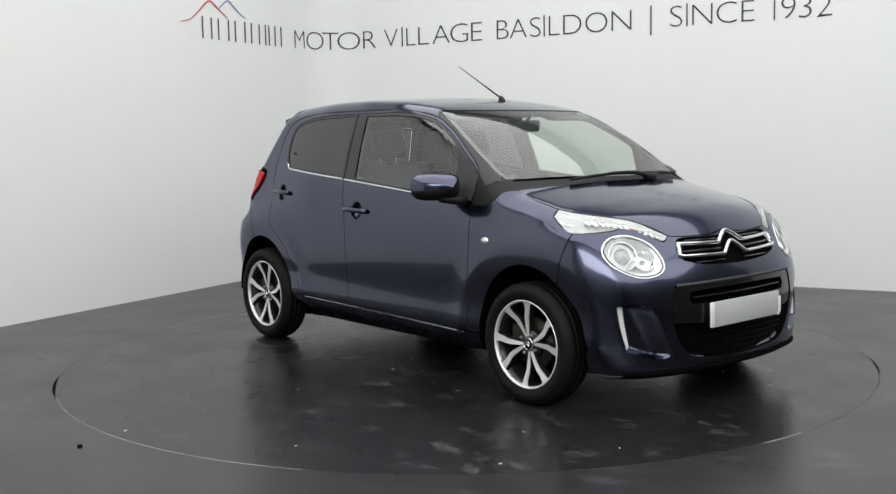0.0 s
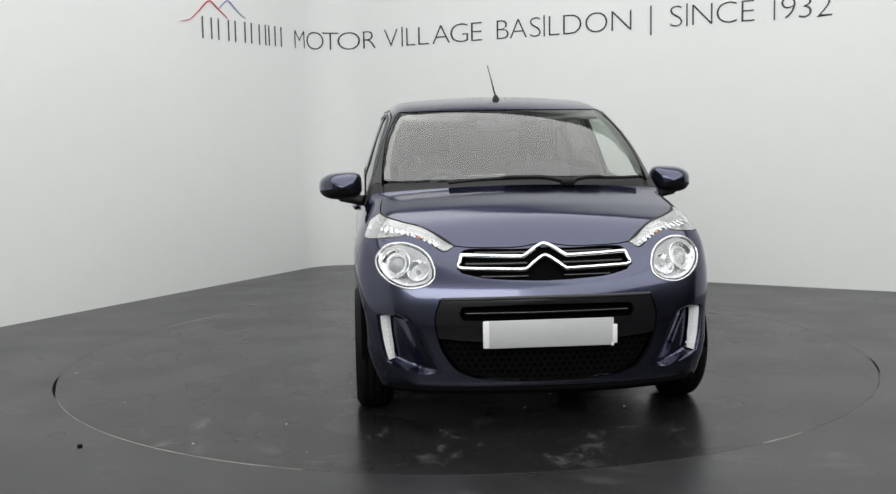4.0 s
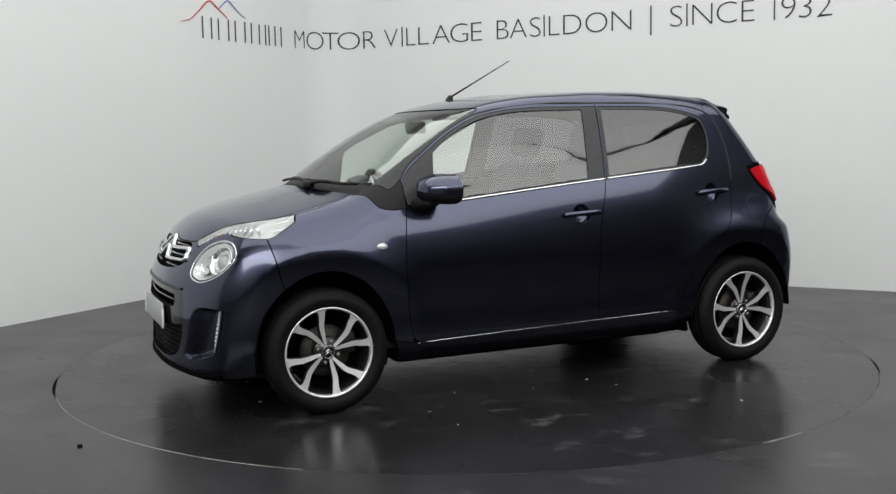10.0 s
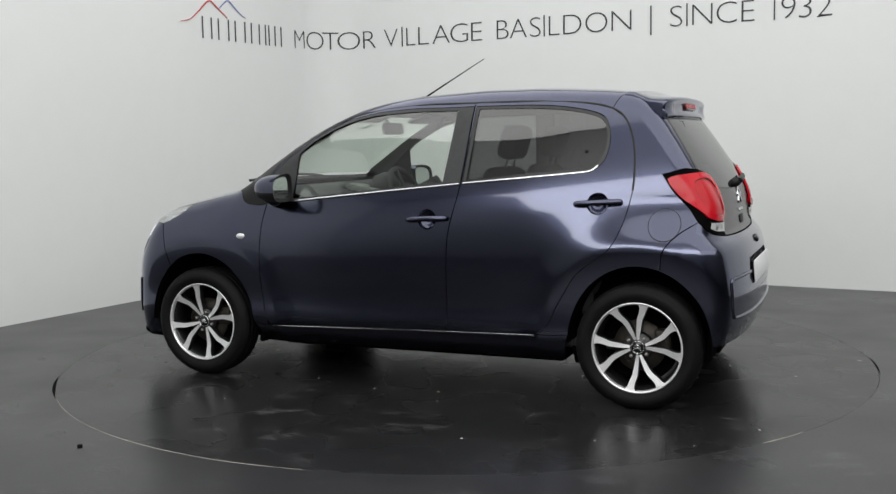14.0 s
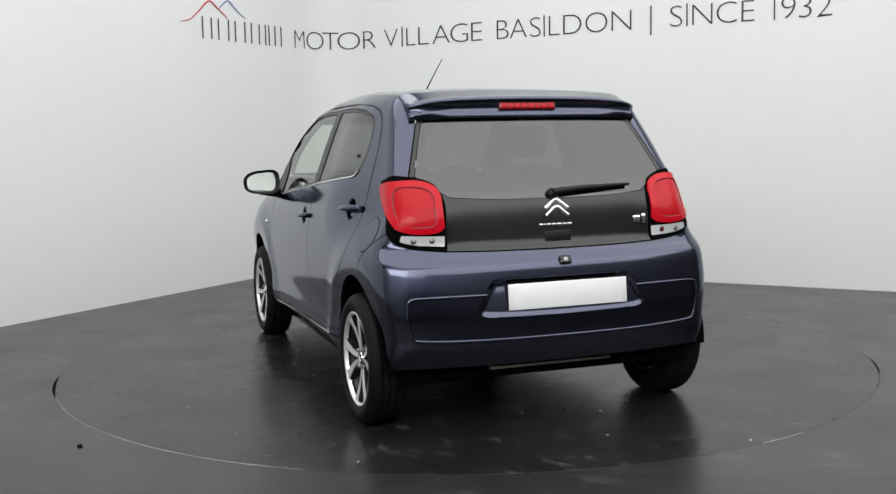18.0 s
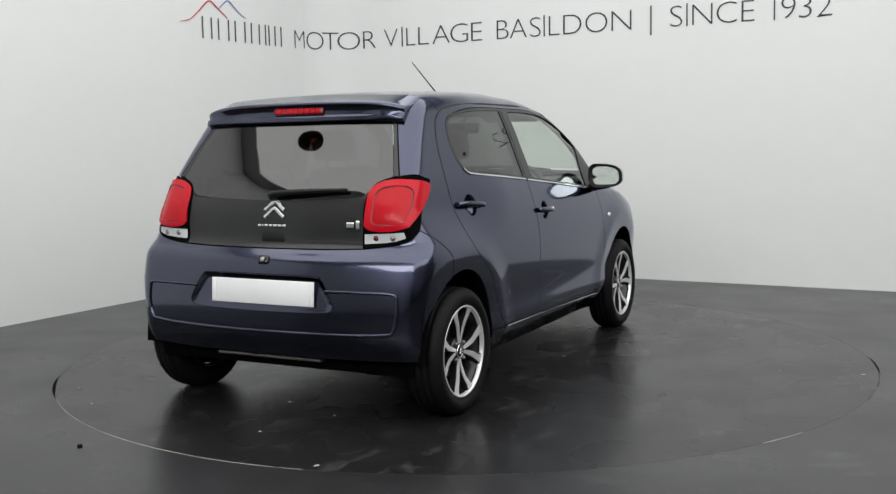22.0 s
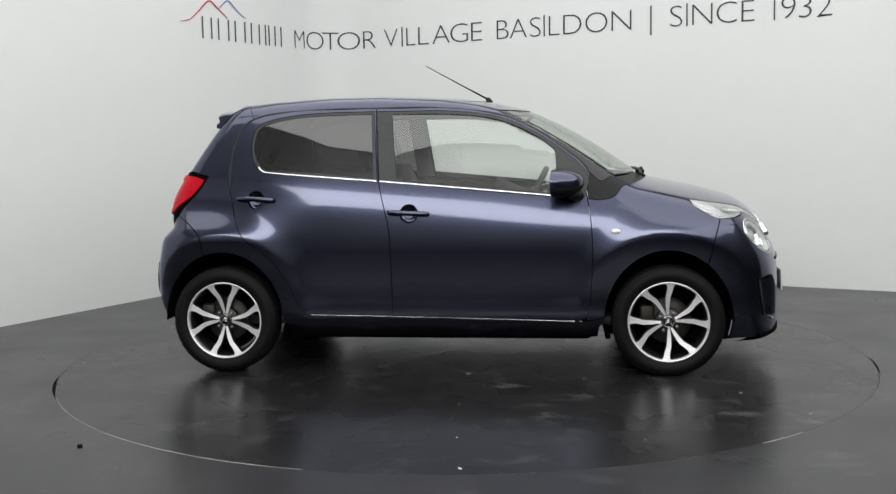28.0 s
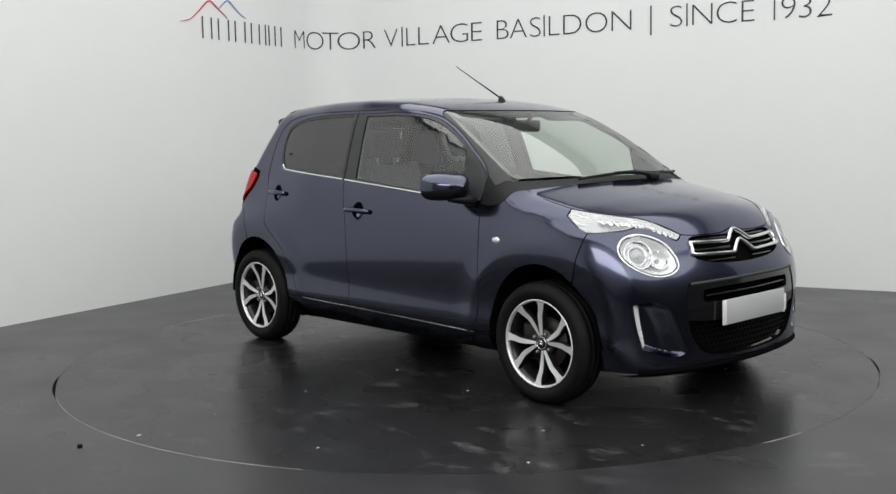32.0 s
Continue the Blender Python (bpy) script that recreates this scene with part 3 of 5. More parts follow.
def on_wall(bm, s0, z0, proud=0.004):
    """Bends flat lettering onto the wall: its x runs along the wall, its y upwards."""
    for v in bm.verts:
        q, n = wall_path(s0 + v.co.x)
        v.co = Vector((q.x + n.x * (proud + v.co.z), q.y + n.y * (proud + v.co.z), z0 + v.co.y))
    bmesh.ops.recalc_face_normals(bm, faces=bm.faces[:])
    return bm


def stroke(pts, width):
    """A flat pen stroke in the plane of the lettering."""
    p = np.array(pts, float)
    d = np.gradient(p, axis=0)
    d /= np.linalg.norm(d, axis=1, keepdims=True)
    w = np.stack([-d[:, 1], d[:, 0]], 1)
    w = w * (np.asarray(width)[:, None] if np.ndim(width) else width) / 2
    bm = bmesh.new()
    r = []
    for i in range(len(p)):
        r.append([bm.verts.new((*(p[i] + w[i]), 0)), bm.verts.new((*(p[i] - w[i]), 0)), bm.verts.new((*(p[i] - w[i]), .003)), bm.verts.new((*(p[i] + w[i]), .003))])
    for a, b in zip(r, r[1:]):
        for k in range(4):
            bm.faces.new((a[k], a[(k + 1) % 4], b[(k + 1) % 4], b[k]))
    bm.faces.new(r[0])
    bm.faces.new(r[-1])
    return bm


def letter_mesh(ch):
    cu = bpy.data.curves.new("letter", "FONT")
    cu.body, cu.size, cu.extrude, cu.offset, cu.resolution_u = ch, 1.0, 0.0, -0.022, 4
    ob = bpy.data.objects.new("letter", cu)
    me = bpy.data.meshes.new_from_object(ob)
    bpy.data.objects.remove(ob)
    bm = bmesh.new()
    bm.from_mesh(me)
    bmesh.ops.triangulate(bm, faces=bm.faces[:])
    bmesh.ops.subdivide_edges(bm, edges=[e for e in bm.edges if e.calc_length() > .2], cuts=3, use_grid_fill=False)
    lo, hi = min(v.co.x for v in bm.verts), max(v.co.x for v in bm.verts)
    return bm, lo, hi


# each word: where it begins and ends along the wall, then each letter's own share of that length
WORDS = [("MOTOR", -.425, .495, ((0, .161), (.188, .397), (.383, .558), (.544, .799), (.836, 1))),
         ("VILLAGE", .588, 1.650, ((0, .146), (.180, .206), (.235, .329), (.360, .471), (.506, .682), (.687, .864), (.894, 1))),
         ("BASILDON", 1.800, 3.075, ((0, .094), (.104, .236), (.259, .342), (.361, .376), (.403, .482), (.510, .645), (.672, .832), (.860, 1))),
         ("SINCE", 3.410, 4.100, ((0, .150), (.195, .216), (.269, .512), (.559, .797), (.850, 1))),
         ("1932", 4.245, 4.690, ((0, .045), (.138, .385), (.442, .658), (.742, 1)))]
CAP_Z, CAP_H = 2.125, 0.182


def build_lettering():
    sign = tagged(new("wall_lettering"), "thin dark grey capital lettering along the white wall", "lettering")
    for word, s0, s1, spans in WORDS:
        for ch, (a, b) in zip(word, spans):
            if ch in "I1":
                # a single upright stroke
                part("letter", on_wall(stroke([(0, 0), (0, .09), (0, CAP_H * 1.02)], .0105), s0 + (a + b) / 2 * (s1 - s0), CAP_Z), INK, sign)
                continue
            bm, lo, hi = letter_mesh(ch)
            for v in bm.verts:
                v.co = Vector(((v.co.x - lo) / (hi - lo) * (b - a) * (s1 - s0), v.co.y * CAP_H / 0.70, 0))
            part("letter", on_wall(bm, s0 + a * (s1 - s0), CAP_Z), INK, sign)
    part("letter", on_wall(stroke([(0, -.052), (0, .08), (0, .192)], .012), 3.245, CAP_Z), INK, sign)
    # a name along the wall, as plain upright bars
    x = -1.71
    for w in (.15, .17, .17, .15, .09, .13):
        for dx in (.02, w - .02):
            part("bar", on_wall(stroke([(0, 0), (0, .09), (0, CAP_H)], .013), x + dx, CAP_Z), INK, sign)
        x += w + .048
    # two-peaked line emblem above the lettering
    emblem = tagged(new("wall_emblem"), "thin red and blue double peak line emblem on the white wall", "emblem")
    red = line([(-1.952, .120), (-1.84, .145), (-1.74, .215), (-1.65, .290), (-1.605, .318), (-1.575, .318), (-1.53, .290), (-1.44, .235), (-1.374, .196)], .02)
    blue = line([(-1.475, .268), (-1.43, .305), (-1.375, .343), (-1.345, .343), (-1.29, .305), (-1.20, .245), (-1.122, .213)], .02)
    part("red_peak", on_wall(stroke(red, np.interp(np.linspace(0, 1, len(red)), [0, .5, .62, 1], [.003, .013, .013, .008])), 0, CAP_Z), INK_RED, emblem, "red peak line")
    part("blue_peak", on_wall(stroke(blue, np.interp(np.linspace(0, 1, len(blue)), [0, .4, .6, 1], [.008, .012, .010, .003])), 0, CAP_Z), INK_BLUE, emblem, "blue peak line")


build_studio()
build_lettering()


# ---- the turntable ----
def build_turntable():
    table_ob = tagged(new("turntable"), "large round dark grey turntable flush with the studio floor", "turntable")
    n = 128
    radii = [0.0001, .4, .9, 1.4, 1.8, 2.1, RING_R - .006, RING_R - .0012, RING_R - .001]
    rows = [[(r * math.cos(2 * math.pi * k / n), r * math.sin(2 * math.pi * k / n), 0.0) for k in range(n)] for r in radii]
    rows.append([((RING_R - .001) * math.cos(2 * math.pi * k / n), (RING_R - .001) * math.sin(2 * math.pi * k / n), -.025) for k in range(n)])
    part("deck", grid_mesh(rows, DECK, closed=True), None, table_ob)
    rng = random.Random(4)
    flecks = [(-2.13, -.412, .020, .010), (.084, -.585, .016, .010), (-1.837, .074, .012, .008), (.225, -2.14, .018, .008)]
    for _ in range(26):
        a, r = rng.uniform(0, 6.283), 2.15 * math.sqrt(rng.uniform(.12, 1))
        flecks.append((r * math.cos(a), r * math.sin(a), rng.uniform(.005, .013), rng.uniform(.004, .008)))
    for x, y, sx, sy in flecks:
        bm = bmesh.new()
        k = rng.randint(5, 7)
        ring = [bm.verts.new((sx * rng.uniform(.6, 1) * math.cos(6.283 * i / k), sy * rng.uniform(.6, 1) * math.sin(6.283 * i / k), .0006)) for i in range(k)]
        top = bm.verts.new((0, 0, .003))
        for i in range(k):
            bm.faces.new((ring[i], ring[(i + 1) % k], top))
        part("fleck", bm, FLECK, table_ob, at=pose(x, y, 0, 0, 0, rng.uniform(0, 180)))
    return table_ob


turntable = build_turntable()

# ---- the car ----
# built nose towards +x, on its wheels at z = 0; the middle of the wheelbase is the origin
car = tagged(new("car"), "dark blue metallic five-door hatchback on the turntable", "car")
AT = Matrix.Translation(OFF)


def arch(x0, a0, a1, n=15):
    return S([(x0 + .322 * math.cos(math.radians(a)), WHEEL_Z + .368 * math.sin(math.radians(a))) for a in np.linspace(a0, a1, n)])


# seams of the left flank
DOOR_FRONT = S([(.775, 1.045), (.768, .98), (.765, .912), (.781, .804), (.789, .662), (.785, .519), (.775, .39), (.758, .31), (.726, .287)])
B_SEAM = S([(-.347, 1.398), (-.318, 1.022), (-.269, .80), (-.256, .663), (-.251, .310)])
SILL_F = S([(.726, .287), (.25, .298), (-.251, .310)])
SILL_R = S([(-.251, .310), (-.48, .314), (-.700, .319)])
DOOR_REAR = S([(-.700, .319), (-.757, .366), (-.797, .448), (-.837, .516), (-.889, .597), (-.968, .664), (-1.051, .730), (-1.097, .824), (-1.135, .981),
               (-1.139, 1.06), (-1.128, 1.189), (-1.088, 1.297), (-1.022, 1.352)])
REAR_TOP = S([(-1.022, 1.352), (-.889, 1.382), (-.621, 1.397), (-.347, 1.398)])
FRONT_TOP = S([(-.347, 1.398), (-.067, 1.397), (.218, 1.370), (.364, 1.334)])
PILLAR_TOP = S([(.364, 1.334), (.513, 1.261), (.634, 1.178), (.726, 1.108), (.775, 1.045)])
SCREEN_SIDE = T([(.30, .543), (.43, .581), (.556, .615), (.70, .637), (.815, .649), (.915, .655)])
SCREEN_TOP = T([(.445, 0), (.435, .15), (.405, .30), (.355, .44), (.30, .543)])
BONNET_REAR = T([(1.095, 0), (1.09, .15), (1.07, .32), (1.03, .50), (.985, .645)])
BONNET_SIDE = T([(.985, .645), (1.13, .662), (1.275, .668)])
BONNET_LAMP = np.vstack([T([(1.275, .668), (1.36, .640), (1.455, .574), (1.55, .480)]), FR([(.37, .780)])])
BONNET_NOSE = FR([(.37, .780), (.31, .774), (.20, .772), (.10, .774), (.0, .790)])
LAMP_REAR = np.vstack([T([(1.275, .668)]), S([(1.290, .872)])])
LAMP_LOW = np.vstack([S([(1.290, .872), (1.355, .832), (1.425, .802)]), FR([(.62, .811), (.55, .822), (.48, .796), (.415, .758), (.37, .780)])])
WING_CUT = S(line([(1.425, .802), (1.400, .714), (1.383, .641), (1.365, .578)], .010))
ARCH_F = arch(WHEEL_X, 54.5, 176)
ARCH_F_NOSE = arch(WHEEL_X, 54.5, -14, 10)
COWL_EDGE = np.vstack([S([(.765, .912), (.826, .905), (.90, .922)]), T([(.945, .69), (.985, .645)])])

# the front wing
wing = [COWL_EDGE, BONNET_SIDE, LAMP_REAR, S([(1.290, .872), (1.355, .832), (1.425, .802)]), WING_CUT, ARCH_F,
        S([(.848, .306), (.80, .29), (.758, .285)]), S([(.758, .285), (.758, .31), (.775, .39), (.785, .519), (.789, .662), (.781, .804), (.765, .912)])]
wing_sheet = skin(wing, "x", PAINT, step=.013)
# the doors
front_glass = [S([(.612, .940), (.604, 1.10), (.598, 1.166)]), S([(.598, 1.166), (.502, 1.238), (.355, 1.308), (.21, 1.344), (.068, 1.357), (-.073, 1.362), (-.258, 1.363)]),
               S([(-.258, 1.363), (-.222, 1.022)]), S([(-.222, 1.022), (.612, .940)])]
front_light = [S([(.758, .926), (.766, .98), (.764, 1.046)]), S([(.764, 1.046), (.72, 1.096), (.625, 1.170), (.505, 1.251), (.36, 1.322), (.21, 1.358), (.068, 1.372), (-.073, 1.378), (-.342, 1.379)]),
               S([(-.342, 1.379), (-.313, 1.012)]), S([(-.313, 1.012), (.598, .924)]), S([(.598, .924), (.758, .926)])]


def ring_s(x, z, rx, rz, n=24, tilt=0.0):
    """An oval on the left flank."""
    a = np.linspace(0, 2 * np.pi, n + 1)
    u, v = rx * np.cos(a), rz * np.sin(a)
    ct, st = math.cos(tilt), math.sin(tilt)
    return S(np.stack([x + u * ct - v * st, z + u * st + v * ct], 1))


HANDLE_F, HANDLE_R = (-.157, .846), (-.985, .924)
CUP_F, CUP_R = ring_s(HANDLE_F[0] + .002, HANDLE_F[1] - .001, .047, .047), ring_s(HANDLE_R[0] + .002, HANDLE_R[1] - .001, .047, .047)
front_door_sheet = skin([FRONT_TOP, PILLAR_TOP, DOOR_FRONT, SILL_F, B_SEAM[::-1]], "x", PAINT, holes=[front_light, [CUP_F]], step=.018)
cup_f_sheet = skin([CUP_F], "x", PAINT, gap=0, lip=0, step=.010, sink=lambda d, z: .026 * sstep(d / .03))
cup_r_sheet = skin([CUP_R], "x", PAINT, gap=0, lip=0, step=.010, sink=lambda d, z: .026 * sstep(d / .03))
front_frame_sheet = skin(front_light, "x", SATIN, holes=[front_glass], gap=0.0005, lip=.015)
front_pane_sheet = skin(front_glass, "x", SIDE_GLASS, gap=0, lip=0, lift=-.004, step=.06)
rear_glass = [S([(-.372, 1.366), (-.623, 1.362), (-.836, 1.345), (-.965, 1.310), (-1.001, 1.258), (-1.006, 1.192), (-.986, 1.127), (-.942, 1.085), (-.885, 1.074)]),
              S([(-.885, 1.074), (-.345, 1.028)]), S([(-.345, 1.028), (-.372, 1.366)])]
rear_light = [S([(-.355, 1.379), (-.621, 1.377), (-.838, 1.359), (-.975, 1.322), (-1.014, 1.262), (-1.020, 1.19), (-.999, 1.116), (-.95, 1.071), (-.885, 1.060)]),
              S([(-.885, 1.060), (-.326, 1.013)]), S([(-.326, 1.013), (-.355, 1.379)])]
rear_door_sheet = skin([REAR_TOP, B_SEAM, SILL_R, DOOR_REAR], "x", PAINT, holes=[rear_light, [CUP_R]], step=.015)
rear_frame_sheet = skin(rear_light, "x", SATIN, holes=[rear_glass], gap=0.0005, lip=.015)
rear_pane_sheet = skin(rear_glass, "x", DARK_GLASS, gap=0, lip=0, lift=-.003, step=.06)
# rear quarter, up to the tail lamp and the tailgate
TAIL_CUT = S(line([(-1.425, .842), (-1.345, .790), (-1.285, .72), (-1.272, .632)], .010))
LAMP_FLANK = S(line([(-1.425, .842), (-1.385, .900), (-1.313, .975), (-1.262, 1.052)], .010))
LAMP_TOP = np.vstack([S([(-1.262, 1.052), (-1.315, 1.066)]), RR([(.635, 1.075), (.602, 1.070)])])
GATE_SIDE = RR([(.602, 1.070), (.58, 1.13), (.556, 1.195), (.53, 1.262), (.512, 1.312)])
SPOILER_END = np.vstack([RR([(.512, 1.312), (.512, 1.345)]), T([(-1.165, .525), (-1.10, .535)])])
ROOF_TAIL = np.vstack([T([(-1.10, .535), (-1.06, .545)]), S([(-1.022, 1.352)])])
quarter = [DOOR_REAR[::-1], S([(-.700, .319), (-.78, .318), (-.850, .322)]), arch(-WHEEL_X, 6, 107), TAIL_CUT[::-1], LAMP_FLANK, LAMP_TOP, GATE_SIDE, SPOILER_END, ROOF_TAIL]
quarter_sheet = skin(quarter, "x", PAINT, gap=.0015, step=.013)
sill = [S([(.758, .285), (.80, .29), (.848, .306)]), S([(.848, .306), (.825, .25), (.815, .19)]), S([(.815, .19), (0, .188), (-.82, .19)]), S([(-.82, .19), (-.83, .25), (-.850, .322)]),
        S([(-.850, .322), (-.78, .318), (-.700, .319)]), SILL_R[::-1], SILL_F[::-1], S([(.726, .287), (.758, .285)])]
sill_sheet = skin(sill, "x", PAINT)
pillar = [SCREEN_SIDE, T([(.915, .655), (.88, .674)]), np.vstack([T([(.88, .674)]), S([(.835, 1.0), (.775, 1.045)])]), PILLAR_TOP[::-1], np.vstack([S([(.364, 1.334)]), T([(.32, .566), (.30, .543)])])]
pillar_sheet = skin(pillar, "x", SATIN, gap=.0012)
corner_cap = [T([(.915, .655), (.985, .645)]), COWL_EDGE[::-1], S([(.765, .912), (.768, .98), (.775, 1.045)]), np.vstack([S([(.775, 1.045), (.835, 1.0)]), T([(.88, .674)])]), T([(.88, .674), (.915, .655)])]
corner_sheet = skin(corner_cap, "x", CORNER_GREY, gap=.0015, step=.02)


def handle(door, where, side):
    """A pull handle in body colour that bridges its cup."""
    x, z = where
    p = S([(x + dx, z - .045 * dx) for dx in (-.106, -.06, 0, .06, .106)])
    n = grad(p)
    off = np.array([.008, .020, .024, .020, .008])
    q = (p + n * off[:, None]) * (1, side, 1)
    part("door_handle", tube(line(q, .012), [.0100] + [.0140] * (len(line(q, .012)) - 2) + [.0100], 10, 1.0), PAINT, door, "body-coloured pull handle")


for side, tag in ((1, "left"), (-1, "right")):
    panel("front_wing", wing_sheet, car, side=side).matrix_basis = AT
    fd = panel("front_door", front_door_sheet, car, side=side)
    fd.matrix_basis = AT
    panel("window_frame", front_frame_sheet, fd, "black window surround", side)
    panel("window_pane", front_pane_sheet, fd, "clear side window", side)
    bar(S([(.600, .927), (.15, .970), (-.310, 1.012)]), "window_strip", CHROME, fd, .010, .006, "bright chrome strip below the window", side)
    panel("handle_cup", cup_f_sheet, fd, "dished handle recess", side)
    handle(fd, HANDLE_F, side)
    rd = panel("rear_door", rear_door_sheet, car, side=side)
    rd.matrix_basis = AT
    panel("window_frame", rear_frame_sheet, rd, "black window surround", side)
    panel("window_pane", rear_pane_sheet, rd, "dark tinted side window", side)
    bar(S([(-.330, 1.0145), (-.60, 1.037), (-.885, 1.061), (-.945, 1.070), (-.975, 1.094)]), "window_strip", CHROME, rd, .010, .006, "bright chrome strip below the window", side)
    panel("handle_cup", cup_r_sheet, rd, "dished handle recess", side)
    handle(rd, HANDLE_R, side)
    panel("rear_quarter", quarter_sheet, car, side=side).matrix_basis = AT
    panel("sill", sill_sheet, car, side=side).matrix_basis = AT
    panel("windscreen_pillar", pillar_sheet, car, side=side).matrix_basis = AT
    panel("cowl_corner", corner_sheet, car, "dark grey plastic corner", side).matrix_basis = AT

# roof, bonnet, windscreen, cowl
ROOF_REAR = T([(-1.10, .535), (-1.085, .35), (-1.07, 0)])
roof_half = [SCREEN_TOP, np.vstack([T([(.30, .543), (.32, .566)]), S([(.364, 1.334)])]), FRONT_TOP[::-1], REAR_TOP[::-1], ROOF_TAIL[::-1], ROOF_REAR]
panel("roof", skin(whole(roof_half), "x", PAINT, gap=.0012, step=.035), car).matrix_basis = AT
bonnet_half = [BONNET_REAR, BONNET_SIDE, BONNET_LAMP, BONNET_NOSE]
bonnet = panel("bonnet", skin(whole(bonnet_half), "h", PAINT, step=.03), car)
bonnet.matrix_basis = AT
GLASS_LOW = T([(.905, .642), (.96, .50), (1.01, .30), (1.03, .15), (1.035, 0)])
screen_half = [SCREEN_TOP, SCREEN_SIDE[:-1], np.vstack([SCREEN_SIDE[-2:-1], GLASS_LOW[:1]]), GLASS_LOW]
panel("windscreen", skin(whole(screen_half), "h", WINDSCREEN, gap=.003, lip=0, lift=-.003, step=.06), car, "clear windscreen").matrix_basis = AT
cowl_half = [GLASS_LOW[::-1], T([(.905, .642), (.915, .655), (.985, .645)]), BONNET_REAR[::-1]]
panel("cowl", skin(whole(cowl_half), "h", BLACK, gap=.002, lift=-.014, step=.03), car, "black plastic cowl below the windscreen").matrix_basis = AT

# front bumper with its openings
GRILLE = [FR([(.0, .768), (.10, .764), (.31, .766), (.350, .742)]), FR([(.350, .742), (.364, .705), (.345, .674)]), FR([(.345, .674), (.25, .654), (.12, .645), (.0, .641)])]
INTAKE = [FR([(.0, .578), (.25, .577), (.44, .568)]), FR([(.44, .568), (.462, .50), (.458, .43), (.43, .345), (.375, .275), (.30, .244)]), FR([(.30, .244), (.15, .232), (.0, .229)])]
HEADLAMP = [FR([(y + .014, z) for y, z in ((.443, .688), (.462, .738), (.505, .773), (.570, .791), (.640, .778), (.682, .730), (.672, .675), (.625, .632), (.560, .612), (.49, .622), (.450, .650), (.443, .688))])]
POCKET = [FR([(.695, .495), (.62, .503), (.56, .487), (.517, .43), (.485, .35), (.440, .272)]), FR([(.440, .272), (.50, .257), (.58, .271), (.664, .301)]), FR([(.664, .303), (.684, .38), (.695, .495)])]
bumper_half = [BONNET_NOSE[::-1], LAMP_LOW[::-1][:-2], S([(1.34, .828), (1.425, .802)])[0:0], WING_CUT, ARCH_F_NOSE, np.vstack([ARCH_F_NOSE[-1:], S([(1.515, .186)])]), FR([(.72, .186), (.60, .186), (.3, .186), (0, .186)])]
bumper_half = [b for b in bumper_half if len(b) > 1]
bumper_half[1] = np.vstack([bumper_half[1], WING_CUT[:1]])
bumper_half[-1] = np.vstack([bumper_half[-2][-1:], bumper_half[-1]])
bumper = panel("front_bumper", skin(whole(bumper_half), "f", PAINT, holes=[whole(GRILLE), whole(INTAKE), HEADLAMP, [flipped(HEADLAMP[0])], POCKET, [flipped(h) for h in reversed(POCKET)]], step=.022), car)
bumper.matrix_basis = AT

# tail: gate, bumper
GATE_LOW = RR([(.483, .765), (.30, .760), (.0, .758)])
LAMP_IN = RR([(.602, 1.070), (.55, 1.062), (.50, 1.036), (.480, .99), (.474, .93), (.478, .85), (.483, .765)])
GATE_TOP = RR([(.0, 1.322), (.25, 1.320), (.512, 1.312)])
gate_half = [GATE_TOP, GATE_SIDE[::-1], LAMP_IN, GATE_LOW]
GLASS_CUT = [RR([(.0, 1.315), (.25, 1.313), (.490, 1.303)]), RR([(.490, 1.303), (.535, 1.19), (.575, 1.072)]), RR([(.575, 1.072), (.50, 1.020), (.45, .985)]), RR([(.45, .985), (.25, .972), (.0, .968)])]
gate = panel("tailgate", skin(whole(gate_half), "r", GATE_BLACK, holes=[whole(GLASS_CUT)], gap=.003), car, "gloss black tailgate")
gate.matrix_basis = AT
panel("rear_window", skin(whole(GLASS_CUT), "r", REAR_GLASS, gap=0, lip=0, step=.06), gate, "dark tinted rear window")
LAMP_BASE = np.vstack([RR([(.483, .765), (.56, .772), (.64, .784)]), S([(-1.46, .805), (-1.425, .842)])])
rear_half = [GATE_LOW[::-1], LAMP_BASE, TAIL_CUT, arch(-WHEEL_X, 107, 178, 9), np.vstack([arch(-WHEEL_X, 178, 178.1, 2)[1:], RR([(.68, .292)])]), RR([(.68, .292), (.4, .290), (.0, .290)])]
PLATE_BAY = [RR([(.0, .652), (.20, .651), (.310, .647)]), RR([(.310, .647), (.336, .615), (.364, .565), (.385, .525)]), RR([(.385, .525), (.33, .497), (.0, .491)])]
rear_bumper = panel("rear_bumper", skin(whole(rear_half), "r", PAINT, holes=[whole(PLATE_BAY)]), car)
rear_bumper.matrix_basis = AT
panel("plate_recess", skin(whole(PLATE_BAY), "r", PAINT, gap=0, lip=0, step=.008, edge=.006, sink=lambda d, z: (.006 + .015 * np.clip((z - .50) / .14, 0, 1)) * sstep(d / .020)), rear_bumper, "shallow recess for the plate")


